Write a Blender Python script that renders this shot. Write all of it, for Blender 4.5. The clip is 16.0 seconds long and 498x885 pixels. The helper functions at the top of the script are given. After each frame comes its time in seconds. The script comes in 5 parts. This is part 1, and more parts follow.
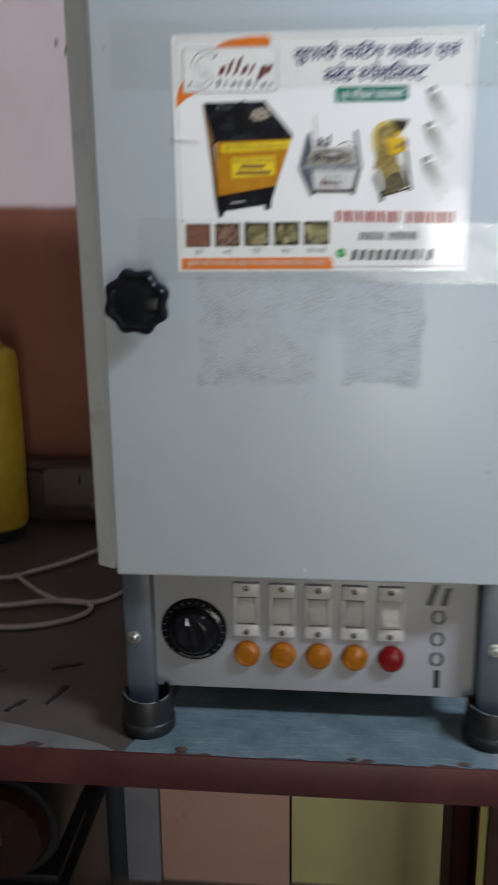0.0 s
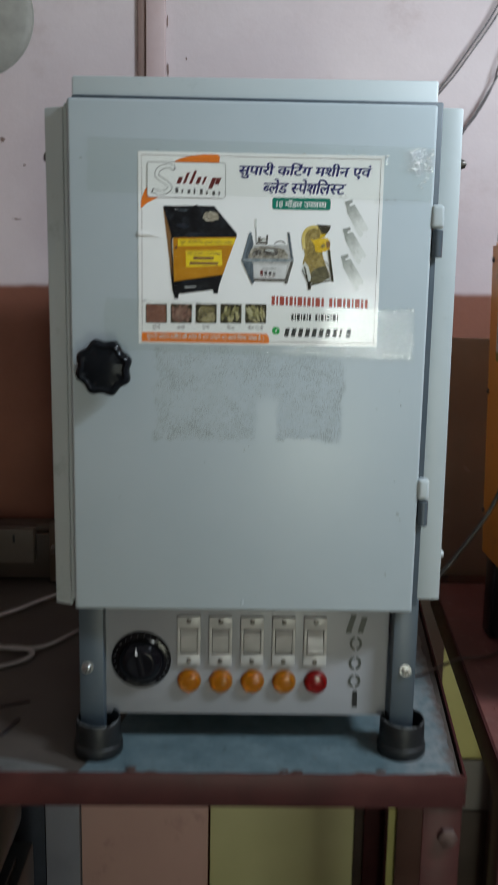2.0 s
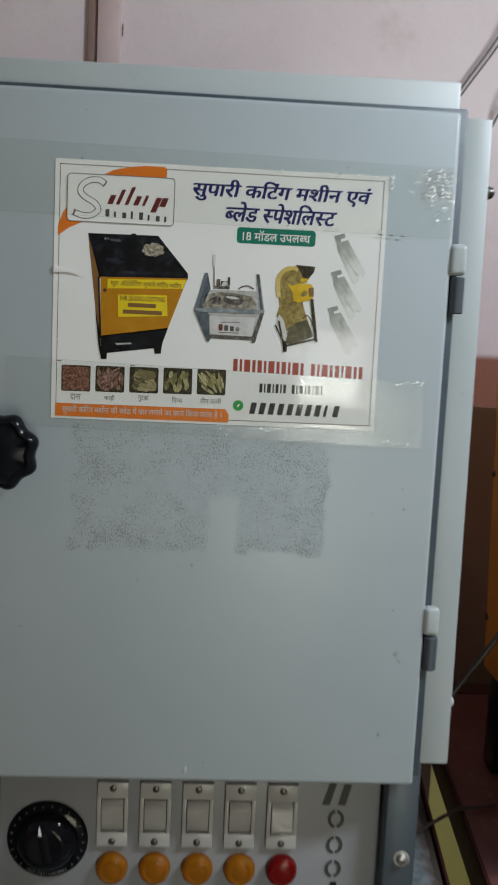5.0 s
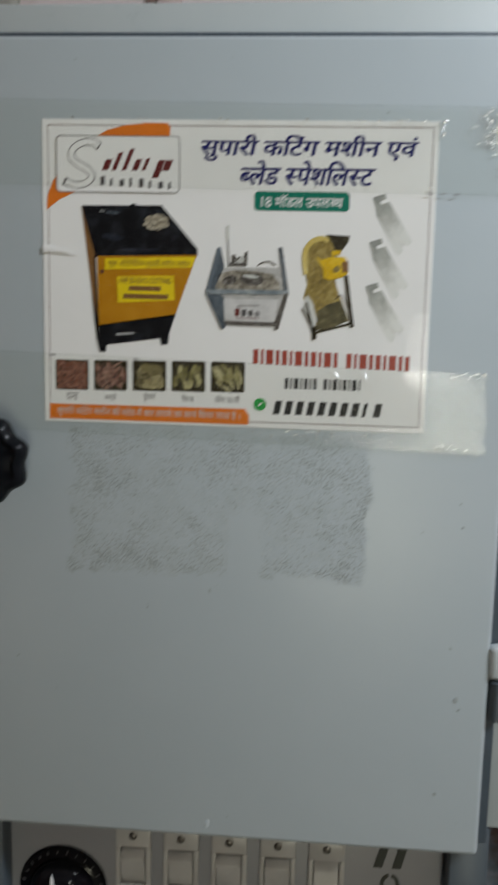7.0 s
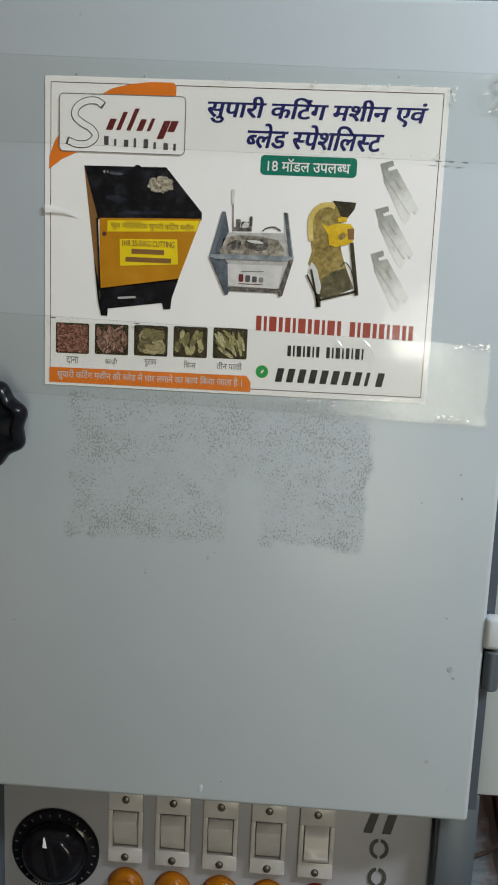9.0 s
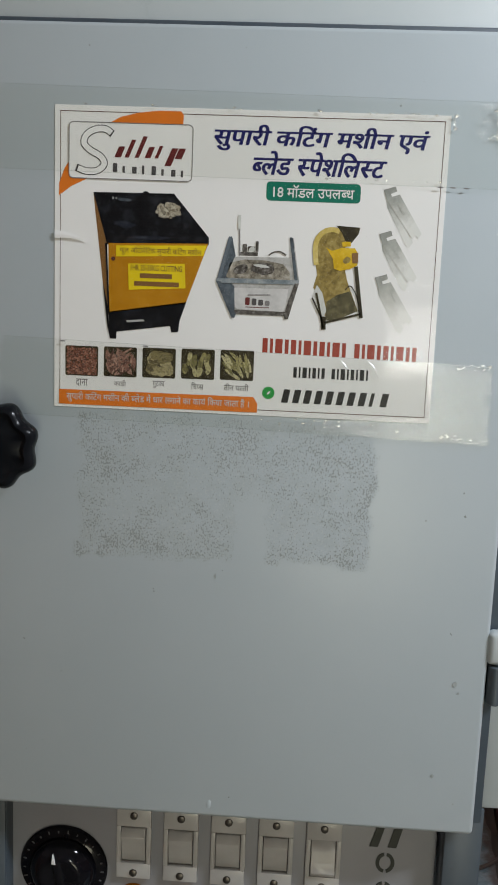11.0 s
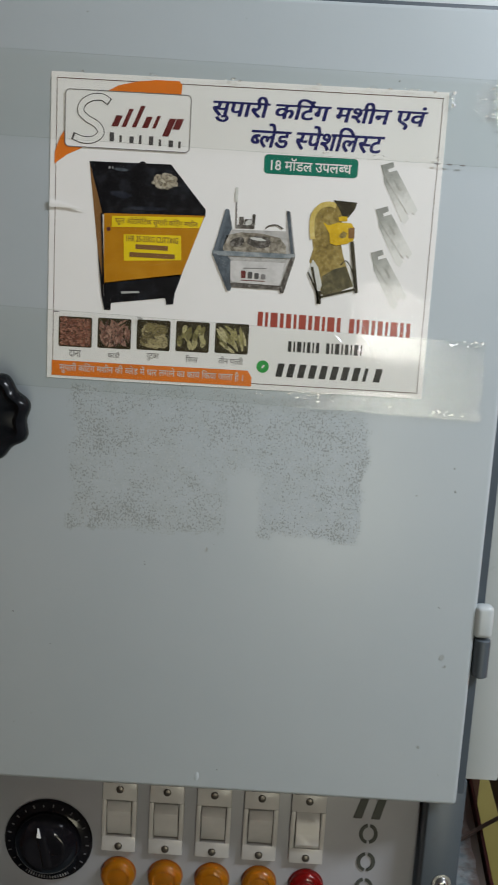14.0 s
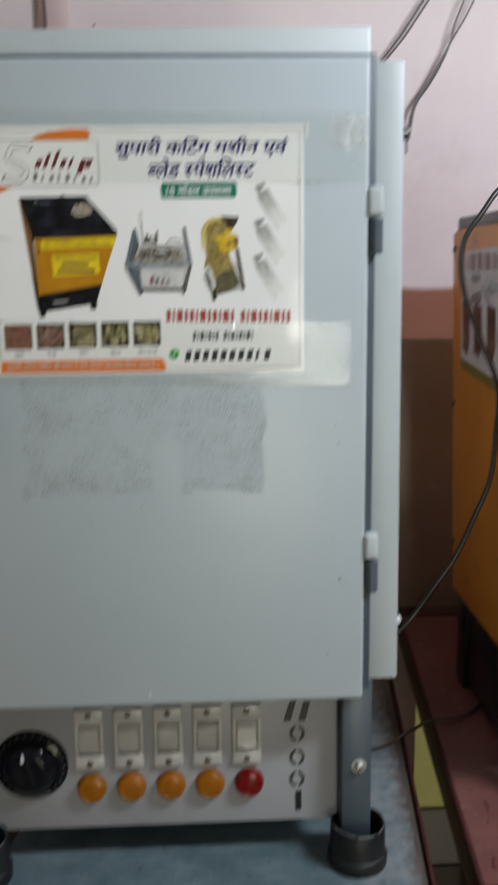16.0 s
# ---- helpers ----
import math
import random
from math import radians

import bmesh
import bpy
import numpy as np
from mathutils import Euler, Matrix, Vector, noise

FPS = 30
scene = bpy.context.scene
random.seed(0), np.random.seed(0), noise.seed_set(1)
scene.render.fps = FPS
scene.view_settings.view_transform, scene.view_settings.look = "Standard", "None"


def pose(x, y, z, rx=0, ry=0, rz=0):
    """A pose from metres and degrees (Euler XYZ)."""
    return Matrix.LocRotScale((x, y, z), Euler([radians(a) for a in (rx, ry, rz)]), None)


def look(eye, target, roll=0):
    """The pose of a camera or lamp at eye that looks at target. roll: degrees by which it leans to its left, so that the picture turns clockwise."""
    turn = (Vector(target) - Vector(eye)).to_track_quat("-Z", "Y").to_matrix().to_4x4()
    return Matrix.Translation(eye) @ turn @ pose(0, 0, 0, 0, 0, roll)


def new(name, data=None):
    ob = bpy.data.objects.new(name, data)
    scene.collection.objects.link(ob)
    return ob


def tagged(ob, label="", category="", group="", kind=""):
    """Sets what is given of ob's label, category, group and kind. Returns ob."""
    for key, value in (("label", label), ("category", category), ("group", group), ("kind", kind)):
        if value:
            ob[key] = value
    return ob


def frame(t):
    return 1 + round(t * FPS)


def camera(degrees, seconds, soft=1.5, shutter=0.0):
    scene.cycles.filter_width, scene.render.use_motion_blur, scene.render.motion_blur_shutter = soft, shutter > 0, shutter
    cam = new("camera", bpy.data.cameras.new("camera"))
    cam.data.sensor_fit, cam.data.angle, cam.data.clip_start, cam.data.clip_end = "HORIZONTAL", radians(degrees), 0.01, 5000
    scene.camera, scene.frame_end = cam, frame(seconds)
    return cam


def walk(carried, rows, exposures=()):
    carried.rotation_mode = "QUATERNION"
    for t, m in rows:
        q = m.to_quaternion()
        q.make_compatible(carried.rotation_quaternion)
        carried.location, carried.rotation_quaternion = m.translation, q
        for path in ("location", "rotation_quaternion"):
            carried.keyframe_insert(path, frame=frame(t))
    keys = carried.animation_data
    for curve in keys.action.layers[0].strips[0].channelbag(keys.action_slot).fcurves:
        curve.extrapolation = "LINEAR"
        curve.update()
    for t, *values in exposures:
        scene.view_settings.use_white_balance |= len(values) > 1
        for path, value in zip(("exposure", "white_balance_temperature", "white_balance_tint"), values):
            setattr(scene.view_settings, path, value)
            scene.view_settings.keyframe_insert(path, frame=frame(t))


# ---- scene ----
cam = camera(31.04, 16.0, soft=1.8, shutter=0.9)
# seconds, eye in metres, tilt, roll and yaw in degrees
ROWS = [
    (0.0, 0.0297, -0.8550, 1.3615, 74.6014, 0.6283, 5.6790),
    (0.2, 0.0571, -0.9179, 1.3451, 77.5155, 1.3239, 5.3027),
    (0.5, 0.0448, -0.9881, 1.3667, 79.6037, 1.3954, 1.4477),
    (1.0, -0.0284, -1.0680, 1.3542, 79.9434, -0.7549, -1.1406),
    (1.5, -0.0549, -1.0801, 1.3506, 77.9856, -1.9378, -3.0582),
    (2.0, -0.0162, -1.0112, 1.3647, 79.7067, -1.0291, -0.8559),
    (2.5, 0.0246, -0.9450, 1.3752, 80.8537, -0.4697, 0.1697),
    (3.0, -0.0227, -0.9007, 1.3811, 81.9007, -0.7455, -1.7214),
    (3.5, -0.0394, -0.8884, 1.3839, 81.3092, -2.2634, -3.7086),
    (3.7, -0.0362, -0.8837, 1.3860, 81.4776, -2.9695, -4.4291),
    (5.8, 0.0276, -0.6327, 1.3666, 83.0082, -2.4919, 0.6078),
    (6.0, 0.0379, -0.6189, 1.3726, 82.4160, -2.4437, 1.7640),
    (6.5, 0.0813, -0.6211, 1.3802, 82.6560, -1.8380, 3.5949),
    (7.0, 0.0739, -0.6223, 1.3782, 81.2148, -1.3422, 4.8817),
    (7.5, 0.0578, -0.6159, 1.3698, 79.6542, -2.4158, 6.7347),
    (8.0, 0.0571, -0.6107, 1.3718, 79.7359, -2.7388, 6.1769),
    (8.5, 0.0556, -0.6209, 1.3714, 79.6993, -2.3089, 4.1709),
    (9.0, 0.0612, -0.6212, 1.3733, 79.5328, -2.4786, 3.9596),
    (11.5, 0.0508, -0.6323, 1.3822, 80.2921, -1.9928, 3.0593),
    (12.0, 0.0637, -0.6287, 1.3754, 79.8421, -1.4268, 2.0121),
    (12.5, 0.0501, -0.6298, 1.3766, 79.5420, -2.2942, 2.1626),
    (13.0, 0.0502, -0.6298, 1.3727, 79.8822, -2.6424, 1.9695),
    (13.5, 0.0316, -0.6334, 1.3663, 79.8718, -3.4293, 1.9655),
    (14.0, 0.0315, -0.6353, 1.3711, 79.5166, -3.2356, 1.3266),
    (14.5, -0.0098, -0.6498, 1.3545, 79.8614, -3.9529, -1.1166),
    (15.0, -0.0220, -0.6806, 1.3514, 77.9365, -4.8574, -4.0711),
    (15.5, 0.0414, -0.7695, 1.3735, 79.2647, -2.1670, -2.9287),
    (15.8, 0.0602, -0.7867, 1.3664, 78.4021, 0.2597, -1.4648),
    (16.0, 0.0614, -0.7864, 1.3819, 78.9951, 0.7362, -2.5549),
]
EXPOSURES = [(0.0, -0.28, 6050, 12), (0.3, -0.28, 6000, 9), (0.5, -0.58, 5950, 7), (1.0, -0.36, 5950, 3), (1.5, -0.33, 6100, 3), (2.0, -0.56, 6020, 3), (2.5, -0.66, 6080, 3), (3.0, -0.74, 6250, 3), (3.7, -0.8, 6300, 4), (6.0, -0.74, 6400, 7), (7.5, -0.74, 6500, 8), (8.0, -0.42, 6500, 8), (8.5, -0.36, 6500, 8), (9.2, -0.44, 6500, 8), (11.3, -0.54, 6500, 9), (12.5, -0.44, 6500, 9), (14.0, -0.5, 6500, 9), (14.4, -0.46, 6500, 9), (15.0, -0.74, 6500, 9), (15.5, -0.53, 6450, 8.5), (16.0, -0.46, 6400, 8)]
walk(cam, [(t, pose(x, y, z, rx, ry, rz)) for t, x, y, z, rx, ry, rz in ROWS], EXPOSURES)

# ---- world and lights ----
world = bpy.data.worlds.new("world")
scene.world = world
world.use_nodes = True
wn = world.node_tree
sky = wn.nodes.new("ShaderNodeTexSky")
sky.sky_type, sky.sun_disc, sky.sun_elevation, sky.sun_rotation = "NISHITA", False, radians(45), radians(200)
wn.links.new(sky.outputs[0], wn.nodes["Background"].inputs[0])
wn.nodes["Background"].inputs[1].default_value = 0.1


def area_lamp(name, size_x, size_y, watts, colour, m):
    data = bpy.data.lights.new(name, "AREA")
    data.shape, data.size, data.size_y, data.energy, data.color = "RECTANGLE", size_x, size_y, watts, colour
    ob = new(name, data)
    ob.matrix_world = m
    return ob


# daylight through the half-open shop doorway, and the tube light high on the right
area_lamp("doorway_daylight", 0.64, 0.72, 19, (1.0, 0.96, 0.74), look((0.70, -3.035, 0.37), (0.35, 0.0, 0.8)))
area_lamp("doorway_sky", 0.25, 0.28, 10, (1.0, 1.0, 0.90), look((0.525, -3.02, 1.22), (0.525, 0.0, 1.22)))
area_lamp("tube_light_glow", 0.6, 0.05, 43, (0.86, 0.92, 1.0), look((1.16, -0.64, 2.28), (0.82, 0.32, 1.2)))

# ---- materials ----


class Mat:
    """A node material with short helpers."""

    def __init__(self, name):
        self.m = bpy.data.materials.new(name)
        self.m.use_nodes = True
        self.t = self.m.node_tree
        self.b = self.t.nodes["Principled BSDF"]
        self.co = self.n("ShaderNodeTexCoord").outputs["Object"]

    def n(self, kind):
        return self.t.nodes.new(kind)

    def link(self, a, b):
        self.t.links.new(a, b)

    def put(self, socket, value):
        if hasattr(value, "is_output"):
            self.link(value, socket)
        else:
            socket.default_value = value

    def noise(self, scale, detail=4.0, rough=0.55, stretch=None, co=None):
        x = self.n("ShaderNodeTexNoise")
        x.inputs["Scale"].default_value, x.inputs["Detail"].default_value, x.inputs["Roughness"].default_value = scale, detail, rough
        c = co or self.co
        if stretch:
            mp = self.n("ShaderNodeMapping")
            mp.inputs["Scale"].default_value = stretch
            self.link(c, mp.inputs["Vector"])
            c = mp.outputs[0]
        self.link(c, x.inputs["Vector"])
        return x.outputs["Fac"]

    def ramp(self, fac, *stops):
        x = self.n("ShaderNodeValToRGB")
        e = x.color_ramp.elements
        while len(e) < len(stops):
            e.new(0.5)
        for k, (p, c) in enumerate(stops):
            e[k].position, e[k].color = p, c if len(c) == 4 else (*c, 1)
        self.link(fac, x.inputs[0])
        return x.outputs[0]

    def mask(self, fac, lo, hi, smooth=True):
        x = self.n("ShaderNodeMapRange")
        x.clamp = True
        x.interpolation_type = "SMOOTHSTEP" if smooth else "LINEAR"
        x.inputs[1].default_value, x.inputs[2].default_value = lo, hi
        self.link(fac, x.inputs[0])
        return x.outputs[0]

    def math(self, op, a, b=0.0):
        x = self.n("ShaderNodeMath")
        x.operation = op
        self.put(x.inputs[0], a), self.put(x.inputs[1], b)
        return x.outputs[0]

    def mix(self, fac, a, b):
        x = self.n("ShaderNodeMix")
        x.data_type = "RGBA"
        self.put(x.inputs[0], fac), self.put(x.inputs[6], a), self.put(x.inputs[7], b)
        return x.outputs[2]

    def axis(self, k, co=None):
        x = self.n("ShaderNodeSeparateXYZ")
        self.link(co or self.co, x.inputs[0])
        return x.outputs[k]

    def box(self, x0, x1, z0, z1, soft=0.004, wob=None):
        """1 inside a rectangle of the x and z coordinates."""
        x, z = self.axis(0), self.axis(2)
        if wob is not None:
            x, z = self.math("ADD", x, wob), self.math("ADD", z, wob)
        a = self.math("MULTIPLY", self.mask(x, x0 - soft, x0 + soft), self.mask(x, x1 + soft, x1 - soft))
        b = self.math("MULTIPLY", self.mask(z, z0 - soft, z0 + soft), self.mask(z, z1 + soft, z1 - soft))
        return self.math("MULTIPLY", a, b)

    def bump(self, height, strength, distance=0.001):
        x = self.n("ShaderNodeBump")
        x.inputs["Strength"].default_value, x.inputs["Distance"].default_value = strength, distance
        self.link(height, x.inputs["Height"])
        self.link(x.outputs[0], self.b.inputs["Normal"])

    def set(self, colour=None, rough=None, metal=None, spec=None, coat=None):
        for key, v in (("Base Color", colour), ("Roughness", rough), ("Metallic", metal), ("Specular IOR Level", spec), ("Coat Weight", coat)):
            if v is not None:
                self.put(self.b.inputs[key], v)
        return self


def worn(name, c0, c1, c2, rough=0.5, scale=6.0, grain=120.0, bump=0.15, metal=0.0, dirt=None, spec=None):
    """Paint, board or plastic: two scales of variation in colour and relief, with an optional dirt colour in blotches."""
    m = Mat(name)
    col = m.ramp(m.noise(scale, 5), (0.3, c0), (0.5, c1), (0.72, c2))
    if dirt:
        d = m.mask(m.noise(scale * 3.1, 8, 0.7), 0.56, 0.72)
        col = m.mix(m.math("MULTIPLY", d, 0.75), col, dirt)
    g = m.noise(grain, 3)
    m.set(col, m.mask(m.math("ADD", m.math("MULTIPLY", g, 0.5), m.noise(scale * 2, 4)), 0.2, 1.4), metal, spec)
    mr = m.n("ShaderNodeMapRange")
    mr.inputs[3].default_value, mr.inputs[4].default_value = rough - 0.08, rough + 0.1
    m.link(m.noise(scale * 4, 5), mr.inputs[0])
    m.link(mr.outputs[0], m.b.inputs["Roughness"])
    m.bump(g, bump, 0.0006)
    return m.m


def plain(name, colour, rough=0.5, metal=0.0, spec=0.5, coat=0.0, grain=300.0, bump=0.05):
    """A small even part: one colour with slight mottling."""
    m = Mat(name)
    n1 = m.noise(grain, 3)
    hi = tuple(min(1.0, v * 1.1 + 0.004) for v in colour[:3]) + (1,)
    lo = tuple(v * 0.88 for v in colour[:3]) + (1,)
    m.set(m.ramp(m.noise(35, 4), (0.3, lo), (0.7, hi)), rough, metal, spec, coat)
    m.bump(n1, bump, 0.0003)
    return m.m


def print_ink(name, colour, rough=0.35):
    m = Mat(name)
    lo = tuple(v * 0.9 for v in colour[:3]) + (1,)
    m.set(m.ramp(m.noise(60, 4), (0.35, lo), (0.65, colour)), rough, 0, 0.3)
    return m.m


def door_paint():
    """Pale blue-grey powder coat with the speckled glue left by two old stickers, a few chips and scuffs."""
    m = Mat("door_paint")
    base = m.ramp(m.noise(5, 5), (0.3, (0.395, 0.450, 0.480, 1)), (0.7, (0.435, 0.487, 0.514, 1)))
    wob = m.math("MULTIPLY", m.math("SUBTRACT", m.noise(75, 5, 0.65), 0.5), 0.026)
    z0, z1 = 1.184 - 0.781, 1.290 - 0.781
    a = m.box(-0.106, 0.009, z0, z1, 0.003, wob)
    b = m.box(0.034, 0.108, z0, z1, 0.002, wob)
    gap = m.box(0.002, 0.042, 1.233 - 0.781, z1, 0.008, wob)
    area = m.math("MAXIMUM", m.math("MAXIMUM", a, b), gap)
    core = m.box(-0.088, 0.100, z0 + 0.014, z1 + 0.02, 0.012, wob)
    # glue dots, thickest along the lower and outer edges of each patch
    thick = m.math("ADD", m.math("MULTIPLY", m.noise(42, 6, 0.8), 0.85), m.math("MULTIPLY", core, -0.05))
    dots = m.math("ADD", m.noise(700, 1.5, 0.5, (1.15, 1.0, 0.85)), thick)
    specks = m.math("MULTIPLY", m.mask(dots, 0.935, 1.06), area)
    film = m.math("MULTIPLY", area, m.mask(m.noise(90, 5, 0.7), 0.35, 0.7))
    col = m.mix(m.math("MULTIPLY", film, 0.22), base, (0.30, 0.33, 0.31, 1))
    pale = m.math("MULTIPLY", m.mask(m.noise(700, 2, 0.5), 0.56, 0.66), area)
    col = m.mix(m.math("MULTIPLY", pale, 0.30), col, (0.56, 0.58, 0.54, 1))
    col = m.mix(m.math("MULTIPLY", specks, 0.49), col, (0.145, 0.145, 0.115, 1))
    chips = m.math("MULTIPLY", m.mask(m.noise(130, 2), 0.775, 0.785), 0.8)
    col = m.mix(chips, col, (0.17, 0.18, 0.17, 1))
    m.set(col, 0.36, 0, 0.5)
    rr = m.n("ShaderNodeMapRange")
    rr.inputs[3].default_value, rr.inputs[4].default_value = 0.33, 0.6
    m.link(area, rr.inputs[0])
    m.link(rr.outputs[0], m.b.inputs["Roughness"])
    m.bump(m.math("ADD", m.noise(420, 2), m.math("MULTIPLY", specks, 1.5)), 0.06, 0.0006)
    return m.m


def scratched_sheet():
    """Blue-grey painted sheet, brushed with fine scratches, spattered with pale flecks and rusty grime."""
    m = Mat("blue_sheet")
    col = m.ramp(m.noise(22, 6, 0.65), (0.3, (0.070, 0.108, 0.125, 1)), (0.5, (0.105, 0.150, 0.168, 1)), (0.72, (0.150, 0.200, 0.215, 1)))
    brush = m.noise(90, 5, 0.7, (0.25, 2.2, 1.0))
    col = m.mix(m.math("MULTIPLY", m.mask(brush, 0.50, 0.72), 0.55), col, (0.22, 0.27, 0.28, 1))
    col = m.mix(m.math("MULTIPLY", m.mask(m.noise(140, 4, 0.7), 0.57, 0.70), 0.6), col, (0.045, 0.055, 0.058, 1))
    col = m.mix(m.mask(m.noise(420, 2), 0.70, 0.74), col, (0.42, 0.46, 0.46, 1))
    col = m.mix(m.math("MULTIPLY", m.mask(m.noise(34, 6, 0.75), 0.62, 0.72), 0.7), col, (0.085, 0.060, 0.048, 1))
    # paint rubbed to pale grey towards the bench's end, browned at the very edge
    x = m.math("ADD", m.axis(0), m.math("MULTIPLY", m.math("SUBTRACT", m.noise(26, 6, 0.7), 0.5), 0.10))
    rub = m.math("MULTIPLY", m.mask(x, 0.165, 0.225), m.mask(m.noise(60, 6, 0.7), 0.34, 0.60))
    col = m.mix(m.math("MULTIPLY", rub, 0.8), col, (0.235, 0.255, 0.262, 1))
    far = m.math("SUBTRACT", m.axis(0), m.math("MULTIPLY", m.axis(1), 0.092))
    rim = m.mask(m.math("ADD", far, m.math("MULTIPLY", m.math("SUBTRACT", m.noise(70, 6, 0.7), 0.5), 0.05)), 0.264, 0.282)
    col = m.mix(m.math("MULTIPLY", rim, 0.85), col, (0.085, 0.052, 0.040, 1))
    m.set(col, 0.36, 0, 0.5)
    m.bump(m.math("ADD", brush, m.noise(300, 3)), 0.35, 0.0006)
    return m.m


def wall_paint():
    """Pink distemper over a red-brown oil-paint dado, scuffed and stained."""
    m = Mat("wall_paint")
    z = m.axis(2)
    wav = m.math("MULTIPLY", m.math("SUBTRACT", m.noise(3.0, 4), 0.5), 0.03)
    low = m.mask(m.math("ADD", z, wav), 1.352, 1.338)
    pink = m.ramp(m.noise(2.2, 6, 0.6), (0.3, (0.56, 0.465, 0.47, 1)), (0.7, (0.69, 0.60, 0.60, 1)))
    stain = m.mask(m.noise(7, 8, 0.7), 0.54, 0.76)
    pink = m.mix(m.math("MULTIPLY", stain, 0.35), pink, (0.42, 0.30, 0.28, 1))
    brown = m.ramp(m.noise(3.5, 6, 0.6), (0.3, (0.17, 0.065, 0.042, 1)), (0.7, (0.24, 0.095, 0.06, 1)))
    col = m.mix(low, pink, brown)
    m.set(col, 0.6, 0, 0.4)
    rr = m.n("ShaderNodeMapRange")
    rr.inputs[3].default_value, rr.inputs[4].default_value = 0.72, 0.42
    m.link(low, rr.inputs[0])
    m.link(rr.outputs[0], m.b.inputs["Roughness"])
    m.bump(m.math("ADD", m.noise(28, 6, 0.6), m.math("MULTIPLY", m.noise(160, 3), 0.3)), 0.25, 0.003)
    return m.m


def clear_film(name, tint, gloss, rough, loose_gloss, crinkle, wave):
    """Clear plastic film: almost transparent, glossy, crinkled where the tape's ends lie loose, bulging slightly elsewhere."""
    m = Mat(name)
    tr = m.n("ShaderNodeBsdfTransparent")
    tr.inputs[0].default_value = tint
    gl = m.n("ShaderNodeBsdfGlossy")
    gl.inputs["Roughness"].default_value = rough
    gl.inputs["Color"].default_value = (0.95, 0.95, 0.95, 1)
    mx = m.n("ShaderNodeMixShader")
    end = m.math("MULTIPLY", m.mask(m.axis(0), 0.138, 0.150), m.mask(m.axis(2), 0.068, 0.045))
    seam = m.math("MULTIPLY", m.mask(m.axis(2), 0.0165, 0.012), m.mask(m.axis(0), -0.02, 0.03))
    corner = m.math("MULTIPLY", m.mask(m.axis(0), 0.155, 0.180), m.mask(m.axis(2), 0.196, 0.212))
    loose = m.math("MAXIMUM", m.math("MAXIMUM", end, seam), corner)
    fine = m.math("MULTIPLY", m.noise(420, 3, 0.6, (0.8, 1.0, 1.7)), m.math("ADD", m.math("MULTIPLY", m.math("ADD", loose, m.math("MULTIPLY", corner, 8.0)), crinkle), 0.03 * min(1.0, crinkle)))
    broad = m.math("MULTIPLY", m.noise(24, 3), wave)
    hgt = m.math("ADD", fine, broad)
    bp = m.n("ShaderNodeBump")
    bp.inputs["Strength"].default_value, bp.inputs["Distance"].default_value = 0.5, 0.0012
    m.link(hgt, bp.inputs["Height"])
    m.link(bp.outputs[0], gl.inputs["Normal"])
    m.link(m.math("ADD", gloss, m.math("ADD", m.math("MULTIPLY", loose, loose_gloss), m.math("MULTIPLY", corner, 3.0 * loose_gloss))), mx.inputs[0])
    m.link(tr.outputs[0], mx.inputs[1]), m.link(gl.outputs[0], mx.inputs[2])
    m.link(mx.outputs[0], m.t.nodes["Material Output"].inputs[0])
    return m.m


def lens_plastic(name, colour):
    """Tinted, half-clear moulded plastic."""
    m = Mat(name)
    m.set(colour, 0.14, 0, 0.5, 0.2)
    m.b.inputs["Transmission Weight"].default_value = 0.7
    m.b.inputs["IOR"].default_value = 1.35
    m.bump(m.noise(90, 2), 0.03, 0.0005)
    return m.m


def island_mix(name, stops, rough=0.6):
    """A joined heap of small printed pieces, each with its own shade."""
    m = Mat(name)
    g = m.n("ShaderNodeNewGeometry").outputs["Random Per Island"]
    m.set(m.mix(m.mask(m.noise(1100, 3), 0.44, 0.74), m.ramp(g, *stops), (0.03, 0.02, 0.015, 1)), rough)
    return m.m


def photo(name, dark, mid, light, scale=300.0, rough=0.35):
    """A coarsely printed photograph's mottled colours."""
    m = Mat(name)
    n = m.math("ADD", m.math("MULTIPLY", m.noise(scale, 4, 0.65), 0.65), m.math("MULTIPLY", m.noise(scale * 0.27, 3), 0.35))
    m.set(m.ramp(n, (0.36, dark), (0.5, mid), (0.64, light)), rough, 0, 0.12)
    return m.m


def faded_print(name, x0, z0):
    """A printed steel blade: grey at its hooked end, fading to almost white along its length."""
    m = Mat(name)
    along = m.math("ADD", m.math("MULTIPLY", m.math("SUBTRACT", m.axis(0), x0), 0.55), m.math("MULTIPLY", m.math("SUBTRACT", z0, m.axis(2)), 0.83))
    streak = m.math("MULTIPLY", m.math("SUBTRACT", m.noise(150, 4, 0.6), 0.5), 0.03)
    m.set(m.ramp(m.mask(m.math("ADD", along, streak), 0.002, 0.040, False), (0.0, (0.26, 0.27, 0.25, 1)), (0.35, (0.44, 0.45, 0.42, 1)), (0.8, (0.72, 0.73, 0.70, 1))), 0.35, 0, 0.3)
    return m.m


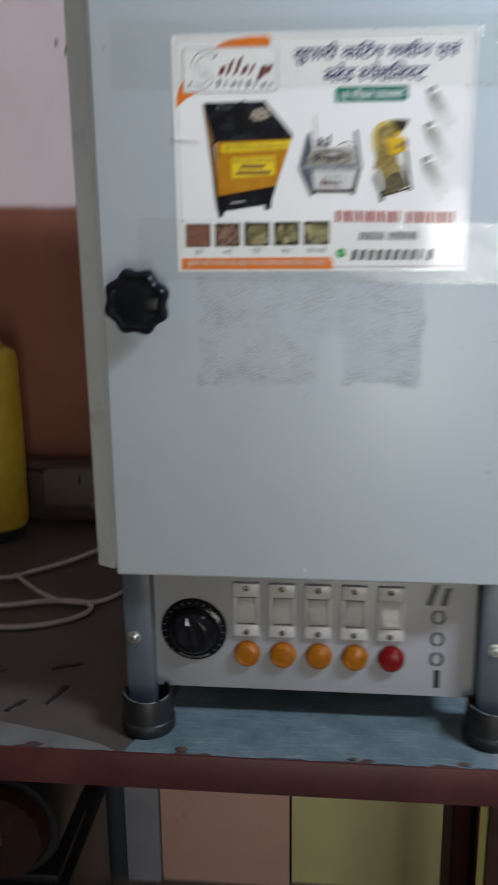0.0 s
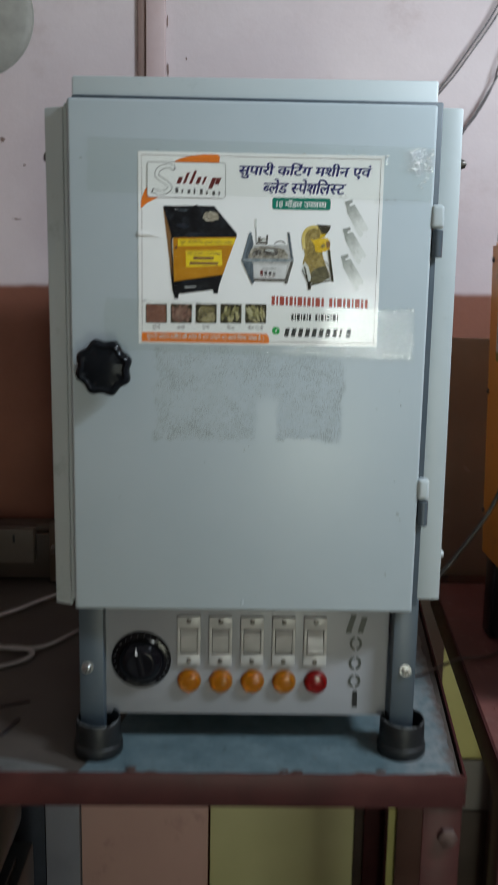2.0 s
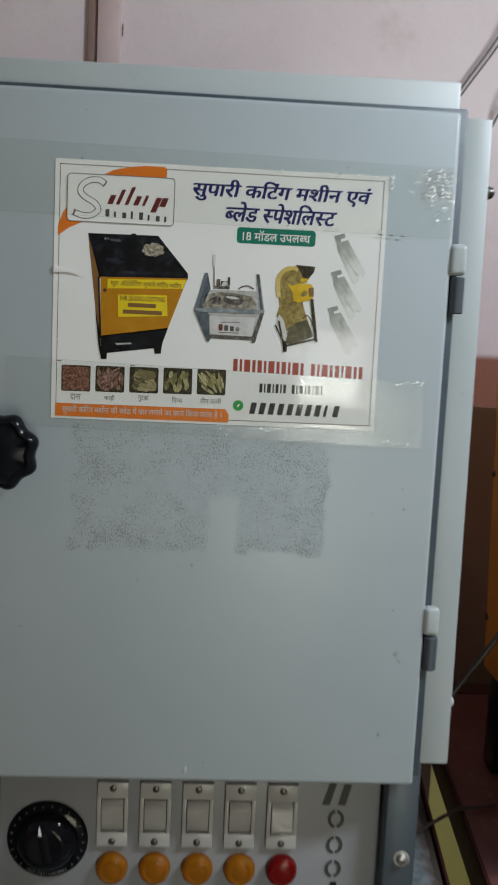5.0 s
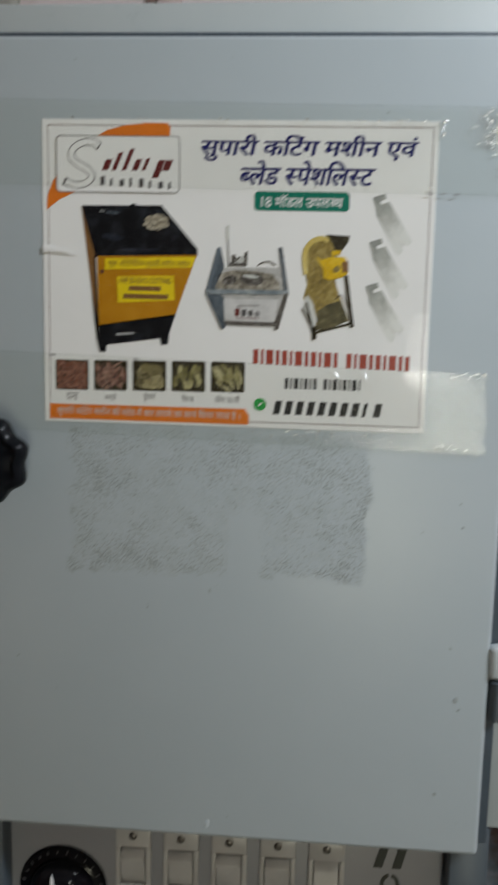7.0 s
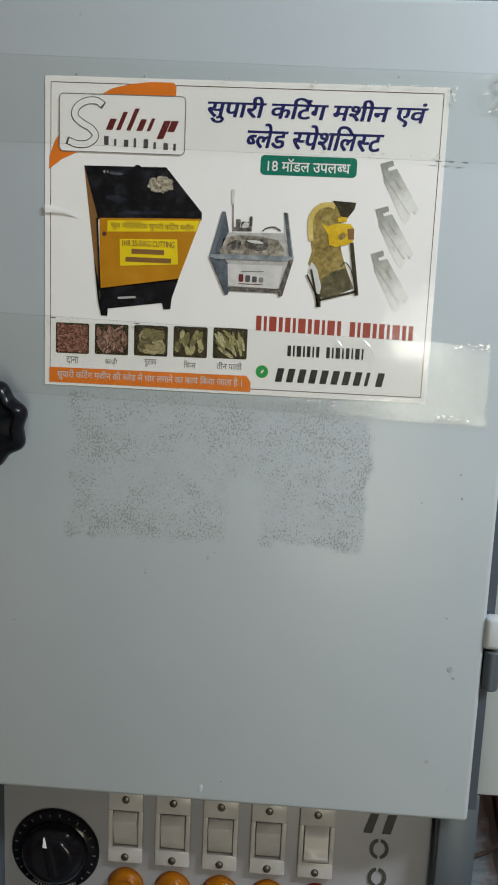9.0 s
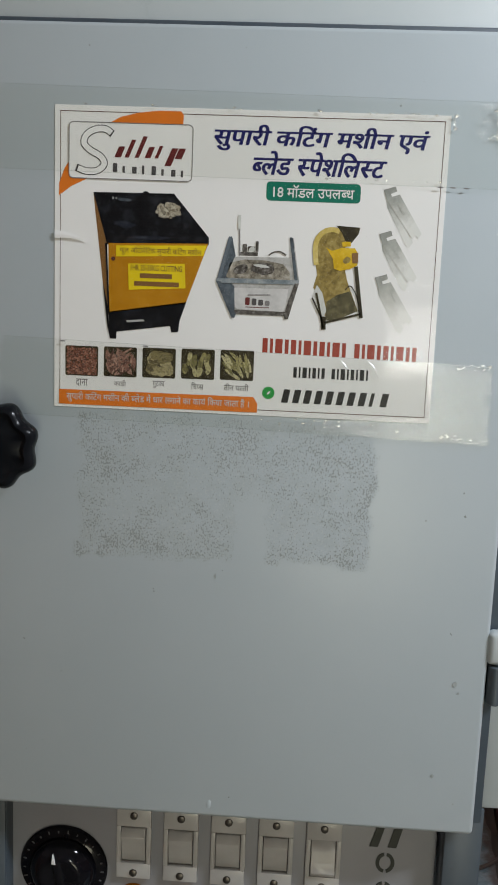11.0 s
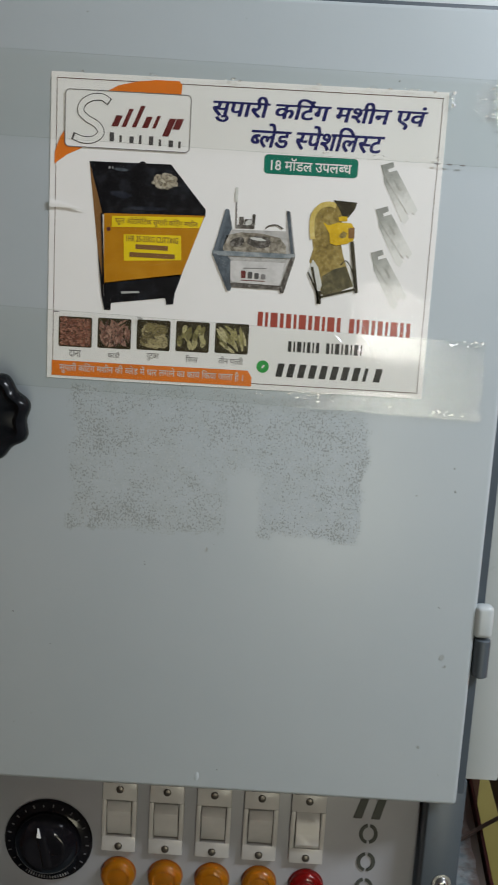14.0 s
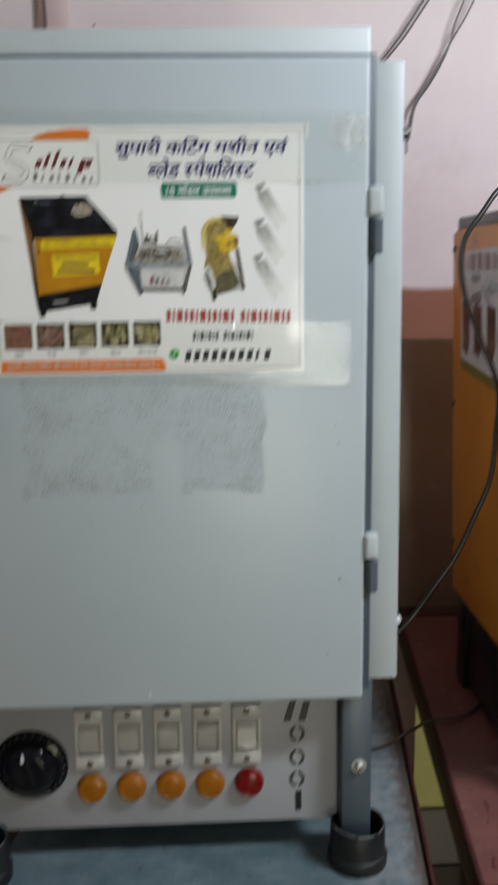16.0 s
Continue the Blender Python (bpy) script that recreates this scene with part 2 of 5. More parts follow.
DOOR = door_paint()
BODY = worn("body_paint", (0.41, 0.455, 0.47), (0.44, 0.485, 0.495), (0.46, 0.50, 0.505), 0.4, 7, 300, 0.06, dirt=(0.30, 0.33, 0.33, 1))
FRAME = worn("grey_blue_frame_paint", (0.047, 0.064, 0.082), (0.058, 0.076, 0.094), (0.070, 0.088, 0.104), 0.42, 9, 260, 0.1, dirt=(0.05, 0.055, 0.06, 1))
PANEL = worn("panel_paint", (0.278, 0.284, 0.303), (0.305, 0.310, 0.330), (0.328, 0.333, 0.352), 0.38, 8, 300, 0.05)
WALL = wall_paint()
CEIL = worn("ceiling_whitewash", (0.70, 0.67, 0.64), (0.75, 0.72, 0.69), (0.78, 0.75, 0.73), 0.8, 2, 60, 0.3)
FLOOR = worn("floor_cement", (0.17, 0.16, 0.145), (0.21, 0.195, 0.18), (0.25, 0.235, 0.215), 0.6, 4, 80, 0.3, dirt=(0.07, 0.06, 0.05, 1))
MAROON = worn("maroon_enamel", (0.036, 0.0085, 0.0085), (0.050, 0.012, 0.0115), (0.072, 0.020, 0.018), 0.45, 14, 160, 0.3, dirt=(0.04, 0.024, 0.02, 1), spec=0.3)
BOLT = worn("worn_bolt", (0.045, 0.022, 0.019), (0.085, 0.050, 0.043), (0.16, 0.115, 0.10), 0.5, 70, 300, 0.5, metal=0.2)
RUST = worn("rust_scale", (0.035, 0.017, 0.013), (0.06, 0.032, 0.024), (0.10, 0.062, 0.05), 0.75, 60, 300, 0.6)
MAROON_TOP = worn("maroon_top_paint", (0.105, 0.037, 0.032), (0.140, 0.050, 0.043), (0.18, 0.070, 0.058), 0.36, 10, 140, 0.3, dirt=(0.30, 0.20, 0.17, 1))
PLY = worn("table_board", (0.043, 0.035, 0.029), (0.058, 0.047, 0.039), (0.080, 0.066, 0.055), 0.55, 6, 120, 0.3, dirt=(0.05, 0.04, 0.035, 1))
SHEET = scratched_sheet()
RUBBER = worn("black_rubber", (0.008, 0.009, 0.010), (0.011, 0.012, 0.013), (0.017, 0.018, 0.019), 0.45, 30, 260, 0.2, spec=0.35)
WORN_RUBBER = worn("rubbed_rubber", (0.05, 0.055, 0.06), (0.11, 0.12, 0.125), (0.2, 0.21, 0.215), 0.5, 90, 260, 0.2)
BLACK = plain("black_bakelite", (0.005, 0.006, 0.008, 1), 0.20, 0, 0.12, 0.0, 200, 0.03)
DIAL_BLACK = plain("dial_black", (0.004, 0.004, 0.006, 1), 0.10, 0, 0.2)
SWITCH = plain("switch_white_plastic", (0.48, 0.475, 0.46, 1), 0.3, 0, 0.5)
STEEL = plain("zinc_steel", (0.55, 0.56, 0.56, 1), 0.32, 1.0)
BRASS_DARK = plain("dull_screw", (0.12, 0.11, 0.10, 1), 0.4, 1.0)
AMBER = lens_plastic("amber_lens", (0.70, 0.27, 0.008, 1))
AMBER_CORE = plain("amber_core", (0.24, 0.072, 0.003, 1), 0.3)
RED_CORE = plain("red_core", (0.15, 0.007, 0.006, 1), 0.3)
RED = lens_plastic("red_lens", (0.42, 0.008, 0.008, 1))
ORANGE = worn("orange_enamel", (0.66, 0.235, 0.028), (0.73, 0.27, 0.034), (0.78, 0.30, 0.04), 0.34, 6, 180, 0.1, dirt=(0.33, 0.12, 0.02, 1))
CABLE = plain("black_cable", (0.022, 0.019, 0.016, 1), 0.34, 0, 0.5)
BROWN_CABLE = plain("brown_cable", (0.065, 0.047, 0.040, 1), 0.45, 0, 0.4)
WIRE = plain("grey_wire", (0.10, 0.085, 0.085, 1), 0.5)
WHITE_CABLE = plain("white_cable", (0.33, 0.30, 0.285, 1), 0.45)
YELLOW_PLASTIC = plain("yellow_plastic", (0.36, 0.245, 0.016, 1), 0.4)
BUBBLE = clear_film("bubble_film", (0.98, 0.98, 0.97, 1), 0.33, 0.27, 0.0, 0.0, 0.0)
YELLOW_BOARD = worn("yellow_green_board", (0.52, 0.50, 0.25), (0.59, 0.565, 0.29), (0.64, 0.62, 0.34), 0.5, 3, 90, 0.1)
# the same yellow raised in colour, for stronger light on the board behind
YELLOW_BOARD_LIT = worn("yellow_board_lit", (0.60, 0.55, 0.19), (0.68, 0.63, 0.23), (0.73, 0.68, 0.28), 0.5, 3, 90, 0.1)
PINK_BOARD = worn("pink_board", (0.50, 0.31, 0.27), (0.56, 0.355, 0.305), (0.60, 0.39, 0.34), 0.55, 3, 90, 0.15, dirt=(0.32, 0.19, 0.16, 1))
GREY_TRIM = worn("grey_post", (0.21, 0.215, 0.255), (0.25, 0.255, 0.295), (0.28, 0.285, 0.325), 0.5, 8, 120, 0.2)
PLANK = worn("dark_plank", (0.035, 0.022, 0.014), (0.048, 0.030, 0.020), (0.066, 0.042, 0.029), 0.6, 9, 100, 0.3)
PALE_PATCH = worn("faded_sheet", (0.085, 0.088, 0.085), (0.115, 0.118, 0.113), (0.14, 0.143, 0.137), 0.6, 20, 200, 0.3, dirt=(0.07, 0.065, 0.06, 1))
GREY_BROWN = worn("grey_brown_board", (0.15, 0.135, 0.12), (0.19, 0.17, 0.15), (0.23, 0.21, 0.185), 0.6, 6, 100, 0.2)
BEIGE = worn("beige_plank", (0.08, 0.063, 0.050), (0.10, 0.080, 0.064), (0.125, 0.10, 0.08), 0.65, 9, 100, 0.3, dirt=(0.15, 0.12, 0.1, 1))
BROWN_BLOCK = worn("brown_block", (0.065, 0.047, 0.032), (0.085, 0.062, 0.043), (0.11, 0.082, 0.058), 0.6, 9, 100, 0.3)
BROWN_POST = worn("brown_post", (0.085, 0.040, 0.030), (0.105, 0.050, 0.038), (0.13, 0.066, 0.05), 0.5, 9, 100, 0.3)
BROWN_BOARD = worn("brown_hardboard", (0.23, 0.165, 0.115), (0.27, 0.20, 0.14), (0.31, 0.23, 0.165), 0.24, 4, 60, 0.05)
SLATE = plain("slate_blue_paint", (0.035, 0.042, 0.06, 1), 0.5)
DARK = plain("dark_iron", (0.014, 0.014, 0.017, 1), 0.3, 0.2)
COPPER = plain("copper_winding", (0.035, 0.013, 0.010, 1), 0.3, 0.5)
GREY_GREEN = plain("grey_green_plastic", (0.31, 0.30, 0.265, 1), 0.7)
PINK_TRIM = worn("pink_trim_paint", (0.50, 0.37, 0.36), (0.56, 0.43, 0.42), (0.60, 0.47, 0.46), 0.6, 10, 90, 0.3, dirt=(0.36, 0.24, 0.22, 1))
BROWN_TRIM = worn("brown_trim_wood", (0.20, 0.13, 0.11), (0.25, 0.165, 0.14), (0.3, 0.2, 0.17), 0.6, 10, 90, 0.3)
PAPER = worn("sticker_paper", (0.79, 0.79, 0.78), (0.83, 0.83, 0.82), (0.85, 0.85, 0.84), 0.45, 8, 300, 0.02, spec=0.15)
TAPE = clear_film("clear_tape", (0.955, 0.960, 0.945, 1), 0.013, 0.055, 0.030, 0.3, 0.06)
LAMINATE = clear_film("laminate", (0.99, 0.99, 0.985, 1), 0.005, 0.07, 0.0, 0.0, 0.9)
TAPE_EDGE = clear_film("tape_edge", (0.965, 0.972, 0.962, 1), 0.05, 0.2, 0.0, 0.0, 0.1)
TAPE_EDGE.node_tree.nodes["Transparent BSDF"].inputs[0].default_value = (0.80, 0.82, 0.80, 1)
INK_NAVY = print_ink("navy_ink", (0.013, 0.015, 0.12, 1))
INK_CRIMSON = print_ink("crimson_ink", (0.135, 0.022, 0.022, 1))
INK_EMBLEM = print_ink("dark_grey_ink", (0.085, 0.080, 0.082, 1))
INK_RED = print_ink("red_ink", (0.33, 0.045, 0.025, 1))
INK_BLACK = print_ink("black_ink", (0.012, 0.012, 0.014, 1))
INK_GREY = print_ink("grey_ink", (0.22, 0.21, 0.21, 1))
PHOTO_BLACK = photo("photo_black", (0.004, 0.004, 0.005), (0.008, 0.008, 0.010), (0.030, 0.034, 0.042), 90)
PHOTO_SHEEN = photo("photo_sheen", (0.010, 0.012, 0.018), (0.020, 0.024, 0.034), (0.045, 0.052, 0.068), 160)
PHOTO_AMBER = photo("photo_amber", (0.40, 0.170, 0.008), (0.45, 0.200, 0.010), (0.50, 0.235, 0.016), 60)
PHOTO_GREY = photo("photo_grey", (0.30, 0.30, 0.285), (0.44, 0.435, 0.42), (0.56, 0.555, 0.54), 170)
PHOTO_INSIDE = photo("photo_inside", (0.10, 0.088, 0.068), (0.29, 0.265, 0.215), (0.50, 0.47, 0.41), 260)
PHOTO_PLATE = photo("photo_plate", (0.50, 0.50, 0.49), (0.58, 0.575, 0.565), (0.65, 0.645, 0.635), 160)
PHOTO_BEAM = photo("photo_beam", (0.13, 0.16, 0.18), (0.22, 0.255, 0.275), (0.36, 0.39, 0.40), 130)
PHOTO_OCHRE = photo("photo_ochre", (0.44, 0.32, 0.07), (0.58, 0.45, 0.13), (0.68, 0.57, 0.24), 170)
PHOTO_YELLOW = photo("photo_yellow", (0.48, 0.29, 0.012), (0.66, 0.43, 0.02), (0.76, 0.54, 0.06), 170)
PHOTO_OLIVE = photo("photo_olive", (0.055, 0.050, 0.028), (0.11, 0.097, 0.05), (0.21, 0.18, 0.095), 190)
PHOTO_BLADE = photo("photo_blade", (0.30, 0.31, 0.28), (0.42, 0.43, 0.40), (0.58, 0.59, 0.56), 240)
PHOTO_SHINE = photo("photo_shine", (0.52, 0.53, 0.50), (0.60, 0.61, 0.58), (0.68, 0.69, 0.66), 240)
PHOTO_SLATE = photo("photo_slate", (0.045, 0.055, 0.065), (0.09, 0.11, 0.13), (0.17, 0.20, 0.225), 220)
PHOTO_IRON = photo("photo_iron", (0.03, 0.026, 0.022), (0.10, 0.09, 0.08), (0.26, 0.25, 0.23), 420)
PHOTO_KHAKI = photo("photo_khaki", (0.14, 0.10, 0.03), (0.29, 0.215, 0.065), (0.44, 0.35, 0.13), 230)
BLADES = [faded_print("blade_print", 0.0917 - 0.0012 * k, 0.1585 - 0.0292 * k) for k in range(3)]
PHOTO_DARK = photo("photo_dark", (0.02, 0.016, 0.01), (0.045, 0.038, 0.022), (0.08, 0.07, 0.04), 300)
OLIVE_INK = print_ink("olive_ink", (0.24, 0.19, 0.03, 1))
FADED_BROWN = photo("faded_brown_print", (0.07, 0.03, 0.02), (0.14, 0.06, 0.045), (0.24, 0.13, 0.10), 40)
FADED_PINK = print_ink("faded_pink_ink", (0.42, 0.25, 0.25, 1))
INK_MARK = print_ink("stencil_paint", (0.055, 0.06, 0.052, 1))
DIAL_PALE = print_ink("dial_lettering_paint", (0.19, 0.19, 0.19, 1))
INK_DIAL = print_ink("dial_mark_paint", (0.10, 0.10, 0.105, 1))
SCUFF = print_ink("scuffed_paint", (0.355, 0.39, 0.395, 1), 0.6)
CHIP = print_ink("bare_plaster", (0.22, 0.15, 0.13, 1), 0.8)
INK_SILVER = print_ink("silver_ink", (0.42, 0.43, 0.42, 1))
INK_PALE = print_ink("pale_ink", (0.62, 0.63, 0.62, 1))
INK_ORANGE = print_ink("orange_ink", (0.78, 0.20, 0.02, 1))
INK_GREEN = print_ink("green_ink", (0.0, 0.17, 0.11, 1))
INK_LIGHT_GREEN = print_ink("bright_green_ink", (0.02, 0.33, 0.06, 1))
INK_YELLOW = print_ink("yellow_ink", (0.82, 0.62, 0.01, 1))
INK_BROWN = print_ink("brown_ink", (0.22, 0.11, 0.035, 1))
INK_WHITE = print_ink("white_ink", (0.80, 0.80, 0.79, 1))
INK_BLUEGREY = print_ink("blue_grey_ink", (0.13, 0.16, 0.19, 1))
INK_MAROON = print_ink("maroon_ink", (0.10, 0.03, 0.025, 1))

# ---- building helpers ----


def empty(name, x, y, z):
    ob = new(name)
    ob.empty_display_size = 0.05
    ob.location = (x, y, z)
    return ob


def mesh_ob(name, bm, material, parent=None, label="", smooth=True):
    """Link a bmesh, built in world coordinates, as one object under parent; flat faces stay flat."""
    me = bpy.data.meshes.new(name)
    off = Vector((0, 0, 0))
    if parent is not None:
        off = parent.location.copy() if parent.parent is None else parent.parent.location.copy()
    bmesh.ops.translate(bm, verts=bm.verts, vec=-off)
    bm.to_mesh(me)
    bm.free()
    me.materials.append(material)
    if smooth:
        me.shade_smooth()
        me.set_sharp_from_angle(angle=radians(38))
    ob = new(name, me)
    if parent is not None:
        ob.parent = parent
    if label:
        tagged(ob, label)
    return ob


part = mesh_ob


def alone(name, bm, material, label, category, kind="", group="", at=None):
    """A thing of a single mesh, with its origin at the given place."""
    at = at or (0, 0, 0)
    bmesh.ops.translate(bm, verts=bm.verts, vec=-Vector(at))
    ob = mesh_ob(name, bm, material)
    ob.location = at
    return tagged(ob, label, category, group, kind)


def box(x0, x1, y0, y1, z0, z1, bevel=0.0, seg=2, bm=None):
    own = bmesh.new()
    bmesh.ops.create_cube(own, size=1)
    for v in own.verts:
        v.co = Vector(((x0 + x1) / 2 + v.co.x * (x1 - x0), (y0 + y1) / 2 + v.co.y * (y1 - y0), (z0 + z1) / 2 + v.co.z * (z1 - z0)))
    if bevel:
        bmesh.ops.bevel(own, geom=own.edges[:], offset=bevel, segments=seg, profile=0.5, affect="EDGES")
    return join(bm, own)


def join(bm, own):
    if bm is None:
        return own
    me = bpy.data.meshes.new("tmp")
    own.to_mesh(me)
    own.free()
    bm.from_mesh(me)
    bpy.data.meshes.remove(me)
    return bm


def lathe(profile, centre, direction="y", seg=40, bm=None, lobes=0, depth=0.0, phase=0.0):
    """Turn a profile of (radius, height) about an axis; lobes scallop its rim."""
    own = bmesh.new()
    rings = []
    for r, h in profile:
        ring = []
        for k in range(seg):
            a = 2 * math.pi * k / seg
            rr = r * (1 + depth * math.cos(lobes * (a - phase))) if lobes and r > 0.02 else r
            u, v = rr * math.cos(a), rr * math.sin(a)
            co = {"y": (u, -h, v), "z": (u, v, h), "x": (h, u, v)}[direction]
            ring.append(own.verts.new(Vector(centre) + Vector(co)))
        rings.append(ring)
    for a, b in zip(rings, rings[1:]):
        for k in range(seg):
            own.faces.new((a[k], a[(k + 1) % seg], b[(k + 1) % seg], b[k]))
    for ring in (rings[0], rings[-1]):
        own.faces.new(ring)
    bmesh.ops.recalc_face_normals(own, faces=own.faces[:])
    return join(bm, own)


def prism(points, y0, y1, bm=None, bevel=0.0):
    """Extrude an outline of (x, z) from y0 to y1."""
    own = bmesh.new()
    a = [own.verts.new((x, y0, z)) for x, z in points]
    b = [own.verts.new((x, y1, z)) for x, z in points]
    n = len(points)
    own.faces.new(a), own.faces.new(b)
    for k in range(n):
        own.faces.new((a[k], a[(k + 1) % n], b[(k + 1) % n], b[k]))
    bmesh.ops.recalc_face_normals(own, faces=own.faces[:])
    if bevel:
        bmesh.ops.bevel(own, geom=own.edges[:], offset=bevel, segments=2, affect="EDGES")
    return join(bm, own)


def slab(points, z0, z1, bm=None):
    """Extrude an outline of (x, y) from z0 to z1."""
    own = bmesh.new()
    a = [own.verts.new((x, y, z0)) for x, y in points]
    b = [own.verts.new((x, y, z1)) for x, y in points]
    n = len(points)
    own.faces.new(a), own.faces.new(b)
    for k in range(n):
        own.faces.new((a[k], a[(k + 1) % n], b[(k + 1) % n], b[k]))
    bmesh.ops.recalc_face_normals(own, faces=own.faces[:])
    return join(bm, own)


def spline(points, steps=10):
    """Catmull-Rom points through the given ones."""
    p = [Vector(q) for q in points]
    p = [2 * p[0] - p[1], *p, 2 * p[-1] - p[-2]]
    out = []
    for k in range(1, len(p) - 2):
        a, b, c, d = p[k - 1:k + 3]
        for s in range(steps):
            u = s / steps
            out.append(0.5 * (2 * b + (c - a) * u + (2 * a - 5 * b + 4 * c - d) * u * u + (3 * b - a - 3 * c + d) * u ** 3))
    out.append(p[-2])
    return out


def tube(points, radius, seg=8, bm=None):
    """A round cable along a smooth line."""
    own = bmesh.new()
    pts = spline(points)
    rings, up = [], Vector((0.31, 0.2, 0.93))
    for k, q in enumerate(pts):
        way = (pts[min(k + 1, len(pts) - 1)] - pts[max(k - 1, 0)]).normalized()
        s = way.cross(up).normalized()
        up = s.cross(way).normalized()
        rings.append([own.verts.new(q + radius * (math.cos(a) * s + math.sin(a) * up)) for a in [2 * math.pi * j / seg for j in range(seg)]])
    for a, b in zip(rings, rings[1:]):
        for k in range(seg):
            own.faces.new((a[k], a[(k + 1) % seg], b[(k + 1) % seg], b[k]))
    own.faces.new(rings[0]), own.faces.new(rings[-1])
    bmesh.ops.recalc_face_normals(own, faces=own.faces[:])
    return join(bm, own)


def shear(bm, k, y0=0.0):
    """Lean the plan: x moves by k for each metre of depth."""
    for v in bm.verts:
        v.co.x += k * (v.co.y - y0)
    return bm


# ---- the room ----
X0, X1, YB, YF, ZF, ZC = -1.7, 2.1, 0.765, -3.1, -0.03, 2.85
tagged(mesh_ob("floor", box(X0 - 0.2, X1 + 0.2, YF - 1.2, YB + 0.2, ZF - 0.1, ZF), FLOOR), "dusty grey cement workshop floor", "floor", kind="structure")
tagged(mesh_ob("ceiling", box(X0 - 0.2, X1 + 0.2, YF - 0.2, YB + 0.2, ZC, ZC + 0.12), CEIL), "whitewashed plaster ceiling", "ceiling", kind="structure")
tagged(mesh_ob("wall_north", box(X0 - 0.2, X1 + 0.2, YB, YB + 0.2, ZF, ZC), WALL), "pink wall with red-brown painted dado", "wall", kind="structure")
tagged(mesh_ob("wall_west", box(X0 - 0.2, X0, YF, YB, ZF, ZC), WALL), "pink wall with red-brown painted dado", "wall", kind="structure")
tagged(mesh_ob("wall_east", box(X1, X1 + 0.2, YF, YB, ZF, ZC), WALL), "pink wall with red-brown painted dado", "wall", kind="structure")
# wall behind the camera, out of view; white so that it throws fill light back
bm = box(X0 - 0.2, 0.36, YF - 0.2, YF, ZF, ZC)
box(1.04, X1 + 0.2, YF - 0.2, YF, ZF, ZC, bm=bm)
box(0.36, 1.04, YF - 0.2, YF, 2.07, ZC, bm=bm)
tagged(mesh_ob("wall_south", bm, CEIL), "unseen wall with an open doorway, kept white to bounce light", "wall", kind="structure")
# vertical casing on the wall behind the cabinet
tagged(mesh_ob("trim", box(-0.188, -0.152, YB - 0.014, YB, ZF, ZC, 0.003), PINK_TRIM), "pink painted vertical wall casing", "trim", kind="structure")
tagged(mesh_ob("trim", box(-0.204, -0.188, YB - 0.008, YB, ZF, ZC, 0.002), BROWN_TRIM), "brown vertical wooden strip on the wall", "trim", kind="structure")

# ---- the heated cabinet ----
TOP = 0.781  # the table's top
cab = tagged(empty("heating_cabinet", 0, 0.15, TOP), "pale blue-grey steel heating cabinet with control panel standing on a table", "cabinet")


def cabinet_body(c):
    bm = box(-0.198, 0.204, 0.022, 0.36, 0.9815, 1.583, 0.003)
    for v in bm.verts:
        if v.co.z > 1.5:
            v.co.z -= 0.0028 * (0.204 - v.co.x) / 0.402
    part("shell", bm, BODY, c, "pale blue-grey sheet steel shell")
    # grey gasket frame that shows as a line round the door
    bm = box(-0.196, 0.2075, 0.0085, 0.0215, 0.9825, 1.5580, 0.002)
    part("door_frame", bm, FRAME, c, "grey-blue frame round the door")
    part("closing_flange", box(-0.2060, -0.1985, 0.0150, 0.0215, 0.9850, 1.5500, 0.001), BODY, c)
    for side, x0, x1, z0, z1 in ((-1, -0.2315, -0.2075, 0.9715, 1.549), (1, 0.2090, 0.2385, 0.984, 1.556)):
        bm = box(x0, x1, 0.028, 0.37, z0, z1, 0.0025)
        # both covers taper a little and their front folds are not quite flat
        for v in bm.verts:
            up = (v.co.z - z0) / (z1 - z0)
            if side < 0 and v.co.x < -0.221:
                v.co.x += 0.002 * (1 - up)
                v.co.y += 0.009 if v.co.y < 0.1 else 0
            elif side > 0 and v.co.x > 0.225:
                v.co.x -= 0.004 * up
        cover = part("side_cover", bm, BODY, c)
        for z, y in ((1.497, 0.05 if side < 0 else 0.037), (1.036, 0.05)):
            x = x0 + (0.0015 if z < 1.2 else 0) if side < 0 else x1 - (0.0036 if z > 1.2 else 0)
            s = lathe([(0.0, 0), (0.0055, 0.0), (0.0058, 0.001), (0.0045, 0.0032), (0.0015, 0.0042)], (0, 0, 0), "x", 16)
            for v in s.verts:
                v.co = Vector((x + side * v.co.x * (1.8 if side > 0 or z < 1.2 else 1.0), y + v.co.y, z + v.co.z))
            part("screw", s, BODY if side > 0 and z < 1.2 else BRASS_DARK, cover, "round screw head")
    bm = box(-0.168, 0.181, 0.050, 0.35, 0.826, 0.975, 0.002)
    part("base_box", bm, BODY, c)


